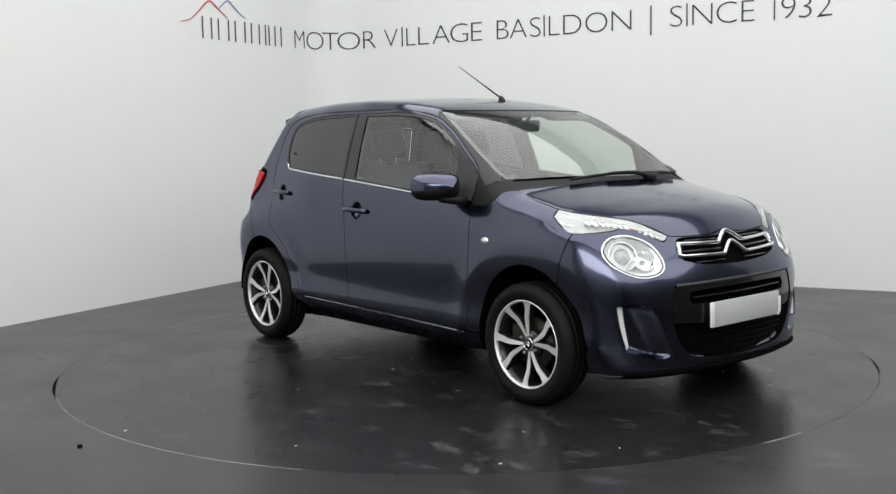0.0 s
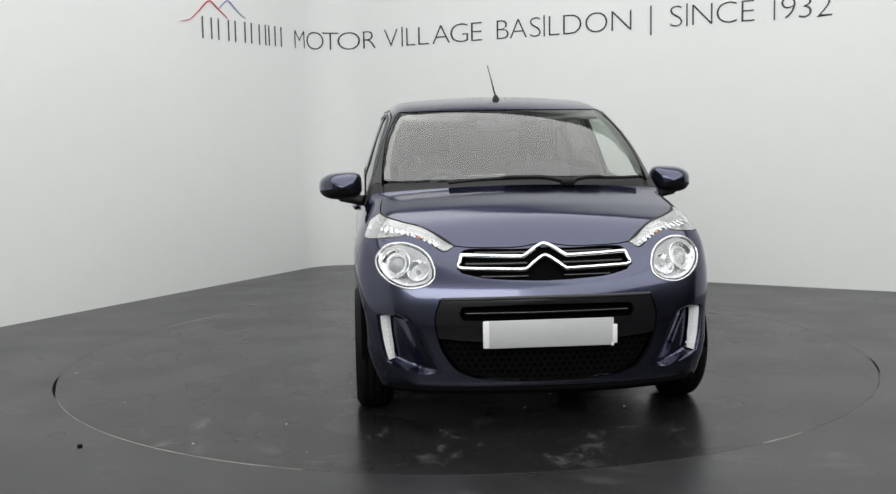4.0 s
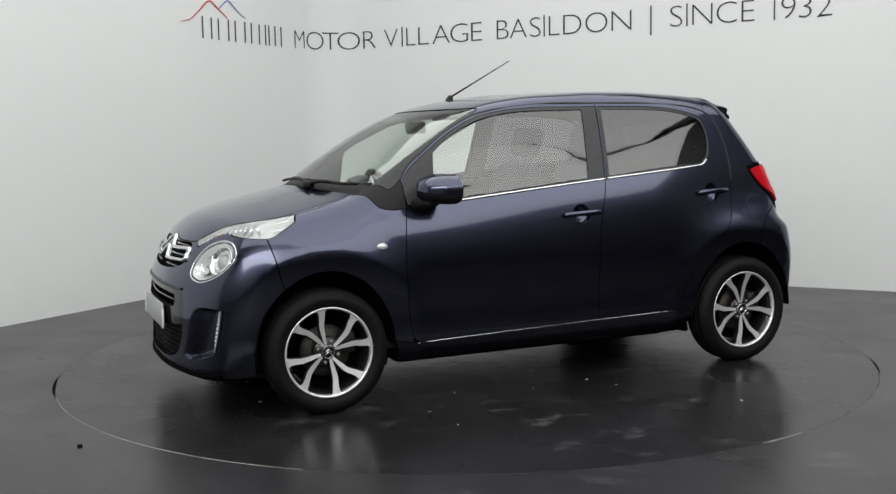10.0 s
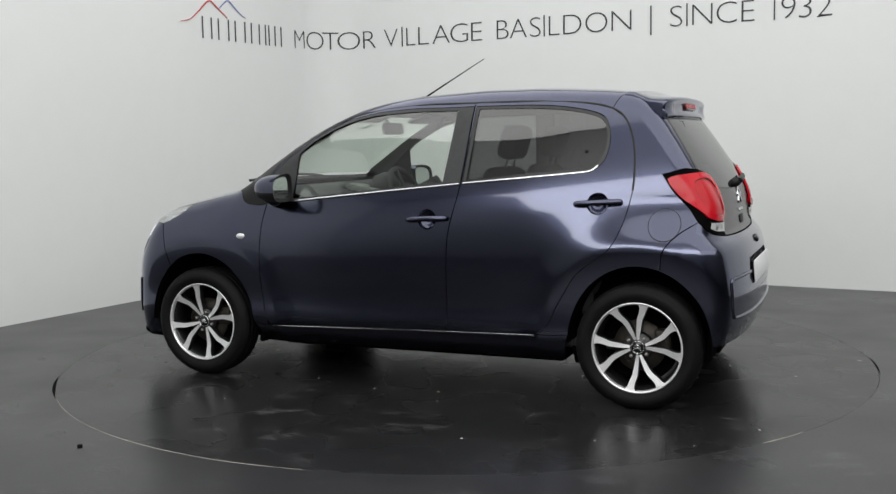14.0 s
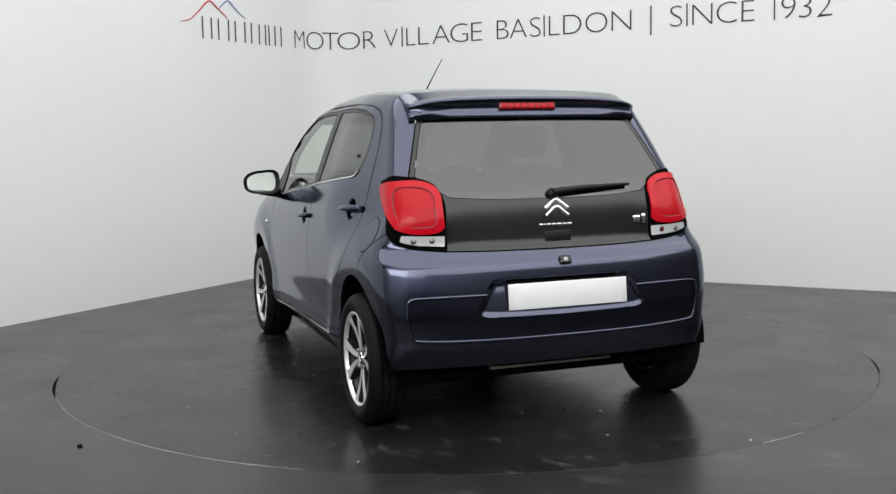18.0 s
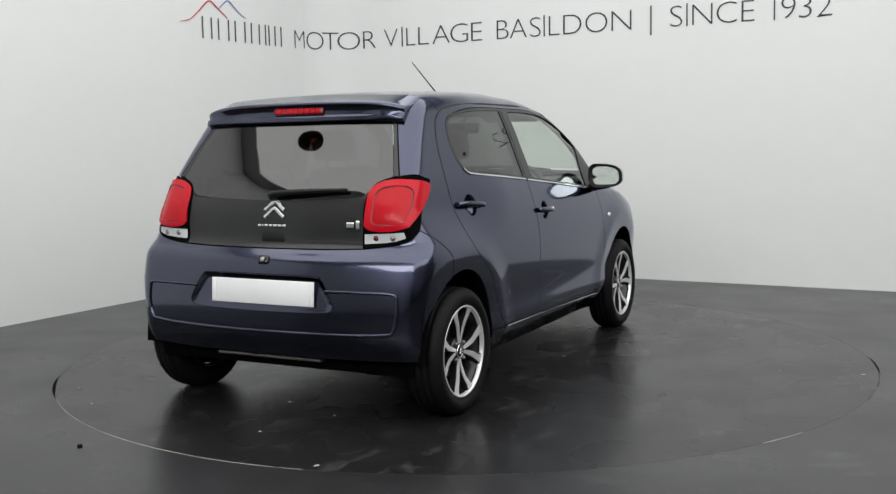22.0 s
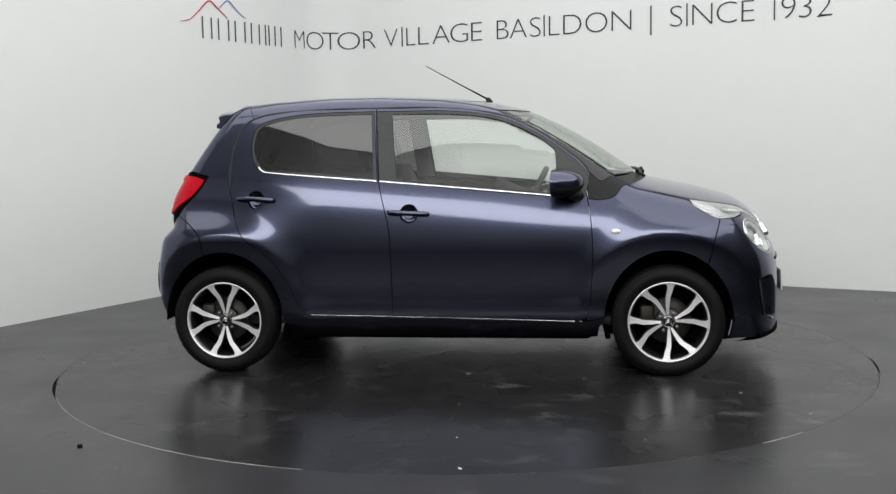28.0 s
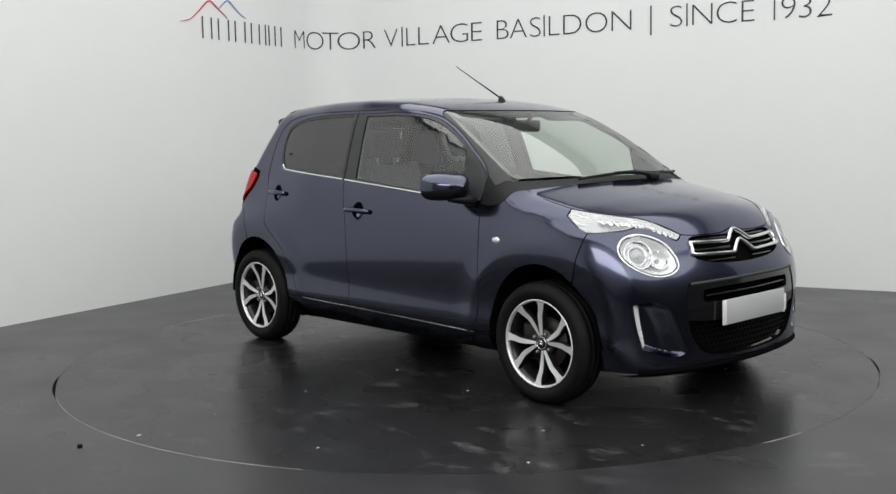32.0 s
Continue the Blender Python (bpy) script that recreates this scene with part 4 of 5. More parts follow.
# ---- wheels ----
def build_wheel(phase, where, turned):
    """A wheel with its face towards +y: four pairs of bright spokes on a dark rim."""
    w = part("wheel", lathe([(.197, .050), (.188, .040), (.180, .0), (.170, -.065), (.186, -.072), (.19, -.06)], 64), DARK_ALLOY, car, "alloy wheel with four pairs of spokes",
             at=Matrix.Translation(OFF + Vector(where)) @ pose(0, 0, 0, 0, 0, turned))
    bm = bmesh.new()
    prof = [(.198, .060), (.203, .072), (.209, .0765), (.216, .0765), (.220, .081), (.240, .0845), (.258, .083), (.260, .080), (.271, .073), (.280, .063), (.2850, .049), (.2860, .036), (.2800, .034), (.2800, .028),
            (.2865, .026), (.2868, .004), (.2805, .002), (.2805, -.004), (.2868, -.006), (.2865, -.030), (.2800, -.032), (.2800, -.038), (.2860, -.040), (.2845, -.052), (.274, -.070), (.24, -.083), (.205, -.078), (.190, -.06)]
    n = 120
    rings = []
    for r, hh in prof:
        ring = []
        for k in range(n):
            rr = r - (.0018 if (k % 3 == 0 and .268 < r) else 0)
            a = 2 * math.pi * k / n
            ring.append(bm.verts.new((rr * math.cos(a), hh, max(rr * math.sin(a), -.2812))))
        rings.append(ring)
    for a, b in zip(rings, rings[1:]):
        for k in range(n):
            bm.faces.new((a[k], a[(k + 1) % n], b[(k + 1) % n], b[k])).smooth = True
    bmesh.ops.recalc_face_normals(bm, faces=bm.faces[:])
    part("tyre", bm, TYRE, w, "black low-profile tyre")
    part("rim_edge", lathe([(.1990, .060), (.2075, .0725), (.2050, .0765), (.1990, .0755), (.1955, .068), (.1940, .058)], 80), SILVER, w, "bright machined rim edge")
    for k in range(8):
        a0 = math.radians(phase + 90 * (k // 2))
        lean = 1 if k % 2 else -1
        for name, m, grow, y0, thick in (("spoke_back", DARK_ALLOY, .0025, -.004, .030), ("spoke", SILVER, 0.0, 0.0, .005)):
            bm = bmesh.new()
            rows = []
            for r, hw, half, twist in ((.036, .0056, 10.4, .1), (.048, .0068, 11.2, .2), (.075, .0092, 12.6, .6), (.105, .0110, 14.0, 1.0), (.126, .0120, 15.2, 1.5), (.140, .0128, 17.0, 2.0), (.156, .0136, 19.2, 2.4), (.172, .0146, 20.3, 2.7), (.185, .0168, 20.8, 2.9), (.197, .025, 21.0, 3.0)):
                face = .048 + .020 * (r / .19) ** 1.6
                mid_a = a0 + math.radians(lean * half + twist)
                row = []
                for sgn in (-1, 1):
                    ang = mid_a + sgn * (hw + grow) / r
                    for yy in (face + y0, face + y0 - thick):
                        row.append(bm.verts.new((-r * math.cos(ang), yy + (.002 if sgn * lean < 0 else 0), r * math.sin(ang))))
                rows.append(row)
            for p, q in zip(rows, rows[1:]):
                for i, j in ((0, 2), (2, 3), (3, 1), (1, 0)):
                    bm.faces.new((p[i], p[j], q[j], q[i]))
            bm.faces.new([rows[0][i] for i in (0, 2, 3, 1)])
            bm.faces.new([rows[-1][i] for i in (0, 2, 3, 1)])
            bmesh.ops.recalc_face_normals(bm, faces=bm.faces[:])
            part(name, bm, m, w)
    part("hub", lathe([(.0001, .050), (.030, .050), (.034, .047), (.062, .044), (.066, .036), (.066, .0)], 40), DARK_ALLOY, w, "dark hub")
    part("hub_cap", lathe([(.0001, .0575), (.022, .057), (.0265, .054), (.028, .046)], 32), GLOSS, w, "gloss black centre cap")
    part("cap_ring", lathe([(.0265, .052), (.0278, .0565), (.0295, .056), (.030, .050)], 32), CHROME, w)
    for dz in (-.004, .007):
        bm = tube([(-.016, .0585, dz - .008), (0, .0585, dz + .005), (.016, .0585, dz - .008)], .0032, 6)
        part("cap_emblem", bm, CHROME, w, "small silver double-chevron shape")
    for k in range(4):
        a = math.radians(phase + 45 + 90 * k)
        c, s = -.050 * math.cos(a), .050 * math.sin(a)
        part("wheel_bolt", lathe([(.0001, .060), (.0055, .060), (.0085, .056), (.0085, .043)], 8), STEEL, w, "steel wheel bolt", at=Matrix.Translation((c, 0, s)))
    part("brake_disc", lathe([(.05, .008), (.118, .008), (.118, -.006), (.05, -.006)], 48), DISC, w, "worn steel brake disc")
    cal = rbox(.075, .06, .10, .014)
    part("brake_caliper", cal, DISC, w, at=Matrix.Translation((-.105 if turned == 0 else .105, -.005, .03)))
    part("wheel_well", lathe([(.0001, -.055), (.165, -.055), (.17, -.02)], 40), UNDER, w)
    return w


for ph, x, y, turned in ((27, WHEEL_X, .712, 0), (9, -WHEEL_X, .712, 0), (15, WHEEL_X, -.712, 180), (-3, -WHEEL_X, -.712, 180)):
    build_wheel(ph, (x, y, .2815), turned)


def under_part(name, bm, material, label, m):
    return part(name, bm, material, car, label, at=AT @ m)


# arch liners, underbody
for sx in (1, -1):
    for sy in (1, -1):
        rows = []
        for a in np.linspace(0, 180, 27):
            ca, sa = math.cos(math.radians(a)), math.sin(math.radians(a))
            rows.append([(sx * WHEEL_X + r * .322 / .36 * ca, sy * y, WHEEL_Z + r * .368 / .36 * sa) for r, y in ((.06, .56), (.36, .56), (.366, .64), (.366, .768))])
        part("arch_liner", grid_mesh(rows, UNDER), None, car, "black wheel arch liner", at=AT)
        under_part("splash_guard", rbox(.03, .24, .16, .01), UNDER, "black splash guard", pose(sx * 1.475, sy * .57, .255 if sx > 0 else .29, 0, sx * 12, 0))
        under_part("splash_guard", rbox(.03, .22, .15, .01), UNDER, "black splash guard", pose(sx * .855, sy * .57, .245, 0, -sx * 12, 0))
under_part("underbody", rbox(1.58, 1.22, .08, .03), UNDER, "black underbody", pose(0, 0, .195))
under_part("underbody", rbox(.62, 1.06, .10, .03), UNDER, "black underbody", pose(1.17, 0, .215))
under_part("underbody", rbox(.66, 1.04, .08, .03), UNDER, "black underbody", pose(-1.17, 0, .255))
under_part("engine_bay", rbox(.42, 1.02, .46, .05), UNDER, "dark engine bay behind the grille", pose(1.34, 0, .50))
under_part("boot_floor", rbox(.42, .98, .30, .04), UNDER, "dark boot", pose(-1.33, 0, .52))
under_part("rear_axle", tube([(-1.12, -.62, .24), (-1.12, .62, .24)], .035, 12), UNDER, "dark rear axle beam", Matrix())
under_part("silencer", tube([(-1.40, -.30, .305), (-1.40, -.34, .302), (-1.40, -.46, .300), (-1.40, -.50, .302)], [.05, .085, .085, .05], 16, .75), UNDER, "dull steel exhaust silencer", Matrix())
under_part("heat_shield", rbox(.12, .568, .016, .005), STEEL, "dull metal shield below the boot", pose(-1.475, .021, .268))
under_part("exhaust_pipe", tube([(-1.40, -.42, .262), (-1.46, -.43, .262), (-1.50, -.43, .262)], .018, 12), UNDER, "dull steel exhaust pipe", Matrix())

# ---- lamps and grille at the nose ----
strip_lines = [BONNET_LAMP, LAMP_LOW[::-1], LAMP_REAR[::-1]]
strip_sheet = skin(strip_lines, "f", LAMP_BODY, gap=.003, lip=.01, step=.012, sink=lambda d, z: .014 * sstep(d / .02))
STRIP_UP = T([(1.30, .662), (1.36, .640), (1.455, .574), (1.55, .480)])
STRIP_LOW = np.vstack([S([(1.31, .842), (1.40, .81)]), FR([(.57, .82), (.48, .796)])])
strip_lens = skin(strip_lines, "f", LENS_CLEAR, gap=.004, lip=.004, lift=.001, step=.03)
bowl = skin(HEADLAMP, "f", LAMP_WHITE, gap=.002, lip=0, step=.012, sink=lambda d, z: .045 * sstep(d / .05))
lens_sheet = skin(HEADLAMP, "f", LENS_CLEAR, gap=.002, lip=.006, lift=.003, step=.03)
drl_lines = [FR([(.688, .490), (.684, .44), (.674, .375), (.656, .306)]), FR([(.656, .306), (.645, .312)]), FR([(.645, .312), (.657, .38), (.666, .44), (.668, .490)]), FR([(.668, .490), (.688, .490)])]
# the day lamp faces forwards: its inner edge lies deeper than its outer one
drl_sheet = skin(drl_lines, "f", DAY_LAMP, gap=0, lip=.008, lift=-.004, step=.01, sink=lambda d, z: .026 + 0 * d,
                 share=lambda p: np.clip((np.interp(p[:, 2], [.306, .375, .44, .49], [.656, .674, .684, .688]) - p[:, 1]) / .018, 0, 1))
pocket_sheet = skin(POCKET, "f", PAINT, gap=0, lip=0, step=.006, edge=.006, sink=lambda d, z: .046 * sstep(d / .017),
                    share=lambda p: sstep((p[:, 1] - np.interp(p[:, 2], [.27, .35, .43, .49], [.440, .480, .515, .545])) / .115))


def on_nose(y, z, up):
    p = FR([(y, z)])
    n = grad(p)[0]
    return p[0] + n * up, n


def aimed(p, n, side=1):
    """The pose of a lathe part whose axis y points out of the body."""
    q = Vector(p) * 1
    q.y *= side
    d = Vector(n)
    d.y *= side
    return Matrix.Translation(q) @ d.to_track_quat("Y", "Z").to_matrix().to_4x4()


for side in (1, -1):
    hl = panel("headlamp", bowl, car, "round clear headlamp with a bright reflector", side)
    hl.matrix_basis = AT
    panel("lens", lens_sheet, hl, "clear lamp lens", side)
    bar(HEADLAMP[0], "lamp_ring", CHROME, hl, .007, .003, "thin bright lamp ring", side)
    bar(HEADLAMP[0] + grad(HEADLAMP[0]) * -.002, "lamp_seal", RUBBER, hl, .022, .001, "dark seal round the lamp", side)
    for (y, z), r, up in (((.622, .712), .062, -.026), ((.532, .690), .044, -.034)):
        p, n = on_nose(y, z, up)
        cup = part("reflector", lathe([(.0001, -.035), (r * .3, -.034), (r * .75, -.016), (r, .012), (r * 1.06, .016), (r * 1.10, .010)], 32), CHROME, hl, "bright round reflector", at=aimed(p, n, side))
        if r > .05:
            part("projector", lathe([(.0001, .016), (r * .28, .013), (r * .5, .002), (r * .58, -.010), (r * .6, -.03)], 28), LENS_BALL, cup, "grey glass projector lens")
            part("projector_ring", lathe([(r * .58, -.008), (r * .64, .004), (r * .72, .004), (r * .74, -.012)], 32), LAMP_WHITE, cup)
        else:
            part("bulb", lathe([(.0001, .012), (.006, .011), (.010, .0), (.009, -.03)], 16), LAMP_BODY, cup)
    st = panel("light_strip", strip_sheet, car, "clear slanting light strip above the headlamp", side)
    st.matrix_basis = AT
    panel("lens", strip_lens, st, "clear lamp lens", side)
    bar(BONNET_LAMP + grad(BONNET_LAMP) * -.001, "strip_edge", RUBBER, st, .008, .0025, "dark upper edge", side)
    for f in (.30, .68):
        guide = STRIP_UP * (1 - f) + STRIP_LOW * f
        bar(guide - grad(guide) * .007, "light_guide", LAMP_WHITE, st, .007, .006, "white light guide", side)
    for k in range(12):
        y = .425 + .0225 * k
        z = float(np.interp(y, [.42, .50, .58, .66, .69], [.775, .808, .833, .846, .848]))
        p, n = on_nose(y, z, -.006)
        part("light_cell", rbox(.010 + .004 * (k * 5 % 3), .010, .008 + .0021 * k + .004 * (k * 7 % 4), .002), AMBER if k == 4 else CHROME, st, "small amber cell" if k == 4 else "", at=aimed(p, n, side) @ pose(0, 0, 0, 0, 28 + 9 * (k % 3), 0))
    po = panel("bumper_pocket", pocket_sheet, car, "dished corner pocket in body colour", side)
    po.matrix_basis = AT
    dr = panel("day_lamp", drl_sheet, car, "slim white upright day lamp", side)
    dr.matrix_basis = AT
    bar(FR([(.697, .494), (.693, .44), (.683, .375), (.664, .302)]), "lamp_fin", PAINT, dr, .007, .008, "body-coloured fin beside the day lamp", side)
    for k in range(9):
        z = .318 + .019 * k
        y = .664 + .030 * sstep((z - .30) / .2) * .9
        p, n = on_nose(y - .011, z, -.018)
        part("led", rbox(.009, .004, .012, .0015), CHROME_WHITE, dr, at=aimed(p, n, side))

grille_back = panel("grille", skin(whole(GRILLE), "f", UNDER, gap=.002, lip=.0, lift=-.018, step=.03), car, "black upper grille")
grille_back.matrix_basis = AT


def nose_bar(name, pts, width, proud, material, parent, label="", lift=0.0):
    p = FR(pts)
    n = grad(p)
    q = line(p + n * lift, .012)
    n = grad(q)
    d = np.gradient(q, axis=0)
    d /= np.linalg.norm(d, axis=1, keepdims=True)
    w = np.cross(n, d)
    rows = [[q[i] + w[i] * width / 2 * a + n[i] * b for a, b in ((-1, -.012), (-1, proud * .5), (-.55, proud), (.55, proud), (1, proud * .5), (1, -.012))] for i in range(len(q))]
    return part(name, grid_mesh(rows, material), None, parent, label)


CH_UP = [(-.352, .716), (-.346, .738), (-.335, .742), (-.22, .738), (-.105, .735), (-.085, .738), (-.045, .763), (-.015, .779), (0, .782), (.015, .779), (.045, .763), (.085, .738), (.105, .735), (.22, .738), (.335, .742), (.346, .738), (.352, .716)]
CH_LOW = [(-.352, .716), (-.360, .700), (-.345, .690), (-.22, .686), (-.10, .683), (-.08, .686), (-.045, .712), (-.015, .731), (0, .735), (.015, .731), (.045, .712), (.08, .686), (.10, .683), (.22, .686), (.345, .690), (.360, .700), (.352, .716)]
nose_bar("chrome_bar", CH_UP, .017, .012, CHROME, grille_back, "chrome grille bar that rises to a chevron")
nose_bar("chrome_bar", CH_LOW, .017, .014, CHROME, grille_back, "chrome grille bar that rises to a chevron")
for z, w in ((.713, .30), (.662, .24), (.757, .26)):
    for sgn in (1, -1):
        nose_bar("grille_slat", [(sgn * .075, z), (sgn * (.075 + w) / 2, z), (sgn * (w + .03), z)], .010, .004, GLOSS, grille_back, "", -.010)

# lower intake: gloss trim with a slot, dark mesh below
SLOT = [FR([(.0, .543), (.20, .542), (.352, .537)]), FR([(.352, .537), (.362, .51), (.350, .486)]), FR([(.350, .486), (.20, .484), (.0, .483)])]
TRIM_LOW = FR([(.452, .408), (.30, .395), (.15, .390), (.0, .390)])
intake = panel("intake_trim", skin(whole([INTAKE[0], FR([(.44, .568), (.462, .50), (.458, .43), (.452, .408)]), TRIM_LOW]), "f", GLOSS, holes=[whole(SLOT)], gap=.002, lift=-.004), car, "gloss black trim round the lower intake")
intake.matrix_basis = AT
panel("slot_back", skin(whole(SLOT), "f", UNDER, gap=0, lip=0, lift=-.045, step=.05), intake)
nose_bar("slot_bar", [(-.34, .512), (0, .513), (.34, .512)], .010, .006, GLOSS, intake, "slim bar in the slot", -.016)
nose_bar("intake_lip", [(-.435, .570), (-.25, .573), (0, .574), (.25, .573), (.435, .570)], .014, .007, SATIN, intake, "satin upper lip")
mesh_lines = whole([TRIM_LOW[::-1], FR([(.452, .408), (.43, .345), (.375, .275), (.30, .244)]), INTAKE[2]])
lower = panel("lower_grille", skin(mesh_lines, "f", UNDER, gap=.001, lip=.0, lift=-.035, step=.04), car, "black honeycomb lower grille")
lower.matrix_basis = AT
bm_all = []
cell = .030
for j in range(7):
    for i in range(-16, 17):
        y, z = (i + .5 * (j % 2)) * cell, .245 + j * cell * .80
        lim = np.interp(z, [.235, .275, .345, .40], [.27, .36, .415, .44])
        if abs(y) < lim - .012 and z < .395:
            bm_all.append((y, z))
verts, faces = [], []
for y, z in bm_all:
    ring = FR([(y + f * cell * .52 * math.sin(a), z + f * cell * .50 * math.cos(a)) for f in (1.0, .74) for a in np.linspace(0, 2 * np.pi, 6, endpoint=False)])
    n = grad(ring)
    k = len(verts)
    verts += list(ring - n * .014) + list(ring[:6] - n[:6] * .030)
    for q in range(6):
        r = (q + 1) % 6
        faces += [(k + q, k + r, k + 6 + r, k + 6 + q)]
part("grille_mesh", mesh_of(verts, faces, MESH_BLACK, False), None, lower, "black honeycomb mesh")

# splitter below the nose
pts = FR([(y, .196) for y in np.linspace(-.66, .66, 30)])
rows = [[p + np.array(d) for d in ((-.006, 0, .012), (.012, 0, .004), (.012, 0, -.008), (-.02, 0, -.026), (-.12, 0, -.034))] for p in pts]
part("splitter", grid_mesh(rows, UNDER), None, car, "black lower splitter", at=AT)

# ---- number plates, blank ----
fp = part("front_plate", rbox(.008, .535, .114, .003), PLATE, car, "blank pale front plate", at=AT @ pose(1.814, 0, .428, 0, -1, 0))
part("plate_holder", rbox(.03, .44, .09, .005), BLACK, fp, at=pose(-.018, 0, 0))
part("plate_edge", rbox(.010, .026, .110, .003), CHROME_WHITE, fp, "white folded plate edge", at=pose(.003, -.260, .001))
part("plate_edge", rbox(.009, .020, .078, .003), CHROME_WHITE, fp, "white folded plate edge", at=pose(.001, .272, -.010))
part("plate_edge", rbox(.010, .012, .016, .003), CHROME_WHITE, fp, at=pose(.001, .262, -.052))
rp = part("rear_plate", rbox(.008, .548, .108, .003), PLATE_WHITE, car, "blank white rear plate", at=AT @ pose(-1.617, -.020, .574, 0, 4, 0))
part("plate_holder", rbox(.014, .50, .09, .004), BLACK, rp, at=pose(.010, 0, 0))
for y in (-.262, .262):
    part("plate_edge", rbox(.010, .018, .10, .003), CHROME_WHITE, rp, at=pose(-.002, y, 0))

# ---- tail ----
spoiler_rows = []
for y in np.linspace(-.546, .546, 53):
    e = abs(y) / .546
    rec = 1 - float(sstep((abs(y) - .34) / .13))
    roof_z = [T([(x_, y)])[0][2] for x_ in (-1.04, -1.068, -1.10, -1.17)]
    tx = -1.284 + .024 * e ** 2.5 + .020 * e ** 10
    tz = 1.404 - .014 * e ** 2 - .022 * e ** 8
    low = RR([(y * .945, 1.318)])[0][0]
    rim_z = 1.321 - .008 * e ** 6
    top = [(-1.04, roof_z[0] - .012), (-1.068, roof_z[1] + .0025), (-1.10, roof_z[2] + .004), (-1.17, roof_z[3] * .45 + (tz + .019) * .55), (tx + .026, tz + .006), (tx + .006, tz + .001), (tx, tz - .007)]
    band = [(tx + .003, tz - .014), (tx + .005 + .020 * rec, tz - .030), (low - .016 + .015 * rec, rim_z + .020), (low - .021, rim_z), (low - .016, rim_z - .005), (low + .03, rim_z - .008)]
    spoiler_rows.append([(x_, y, z_) for x_, z_ in top + band])
spoiler_mesh = grid_mesh(spoiler_rows, PAINT)
bm = bmesh.new()
bm.from_mesh(spoiler_mesh)
bm.verts.ensure_lookup_table()
m_ = len(spoiler_rows[0])
for first in (0, (len(spoiler_rows) - 1) * m_):
    bm.faces.new([bm.verts[first + i] for i in range(m_)]).smooth = False
bmesh.ops.recalc_face_normals(bm, faces=bm.faces[:])
bm.to_mesh(spoiler_mesh)
bm.free()
sp = part("spoiler", spoiler_mesh, None, car, "body-coloured roof spoiler", at=AT)
bl = part("brake_lamp", rbox(.016, .276, .038, .007), RED_DARK, sp, "slim dark red high brake lamp", at=pose(-1.262, 0, 1.366, 0, 12, 0))
for k in range(8):
    part("led", rbox(.008, .028, .024, .003), RED, bl, at=pose(-.006, -.112 + .032 * k, 0))

tail_lines = [LAMP_IN[::-1], LAMP_TOP[::-1], LAMP_FLANK[::-1], LAMP_BASE[::-1]]
tail_base = skin(tail_lines, "r", UNDER, gap=.002, lip=.03, lift=.004)


def RW(pts):
    """Places on the left tail corner from (angle round the tail in degrees, z)."""
    p = np.array(pts, float)
    return solid(np.stack([np.radians(p[:, 0]), p[:, 1]], 1), "r")


RED_OUT = [RW([(26.8, .985), (26.4, .93), (26.0, .865)]), RW([(26.0, .865), (27.2, .846), (29.5, .841), (32.5, .845), (35.2, .858)]), RW([(35.2, .858), (37.3, .905), (39.2, .953), (40.6, 1.004), (40.9, 1.030)]),
           RW([(40.9, 1.030), (39.3, 1.044), (36.3, 1.050), (32.5, 1.051), (29.7, 1.039), (27.8, 1.017), (26.8, .985)])]
RED_IN = [RW([(28.2, .985), (27.9, .93), (27.6, .885)]), RW([(27.6, .885), (28.5, .868), (31, .866), (34.2, .874)]), RW([(34.2, .874), (35.8, .93), (36.6, .985), (36.5, 1.010)]), RW([(36.5, 1.010), (35.3, 1.025), (32.0, 1.026), (29.5, 1.012), (28.2, .985)])]
CLEAR = [RW([(26.0, .828), (26.0, .785)]), RW([(26.0, .785), (29.0, .790), (32.0, .797), (34.6, .812)]), RW([(34.6, .812), (34.2, .836)]), RW([(34.2, .836), (30, .832), (26.0, .828)])]
red_sheet = skin(RED_OUT, "r", RED, gap=0, lip=.012, lift=.014, step=.014, holes=[RED_IN])
red_in_sheet = skin(RED_IN, "r", RED_MID, gap=0, lip=0, step=.012, lift=.007)
clear_sheet = skin(CLEAR, "r", DAY_LAMP, gap=0, lip=.006, lift=.006, step=.012)
clear_lens = skin(CLEAR, "r", LENS_CLEAR, gap=0, lip=0, lift=.011, step=.02)
for side in (1, -1):
    tl = panel("tail_lamp", tail_base, car, "large red tail lamp in a black surround", side)
    tl.matrix_basis = AT
    panel("red_ring", red_sheet, tl, "bright red lens ring", side)
    panel("red_lens", red_in_sheet, tl, "deep red inner lens", side)
    bar(np.vstack([l_[:-1] for l_ in RED_IN] + [RED_IN[0][:1]]), "lens_groove", RED_DARK, tl, .009, .0105, "dark red groove", side)
    cl = panel("clear_lens", clear_sheet, tl, "clear lower lens", side)
    panel("lens_cover", clear_lens, tl, "", side)
    for a in (28.5, 32.0):
        p = RW([(a, .812)])
        n = grad(p)[0]
        part("bulb", lathe([(.0001, .006), (.009, .004), (.014, -.002)], 16), RED_DARK if (a < 30 and side < 0) else STEEL, tl, at=aimed(p[0] + n * .006, n, side))


def on_tail(y, z, up=0.0):
    p = RR([(y, z)])
    n = grad(p)[0]
    return p[0] + n * up, n


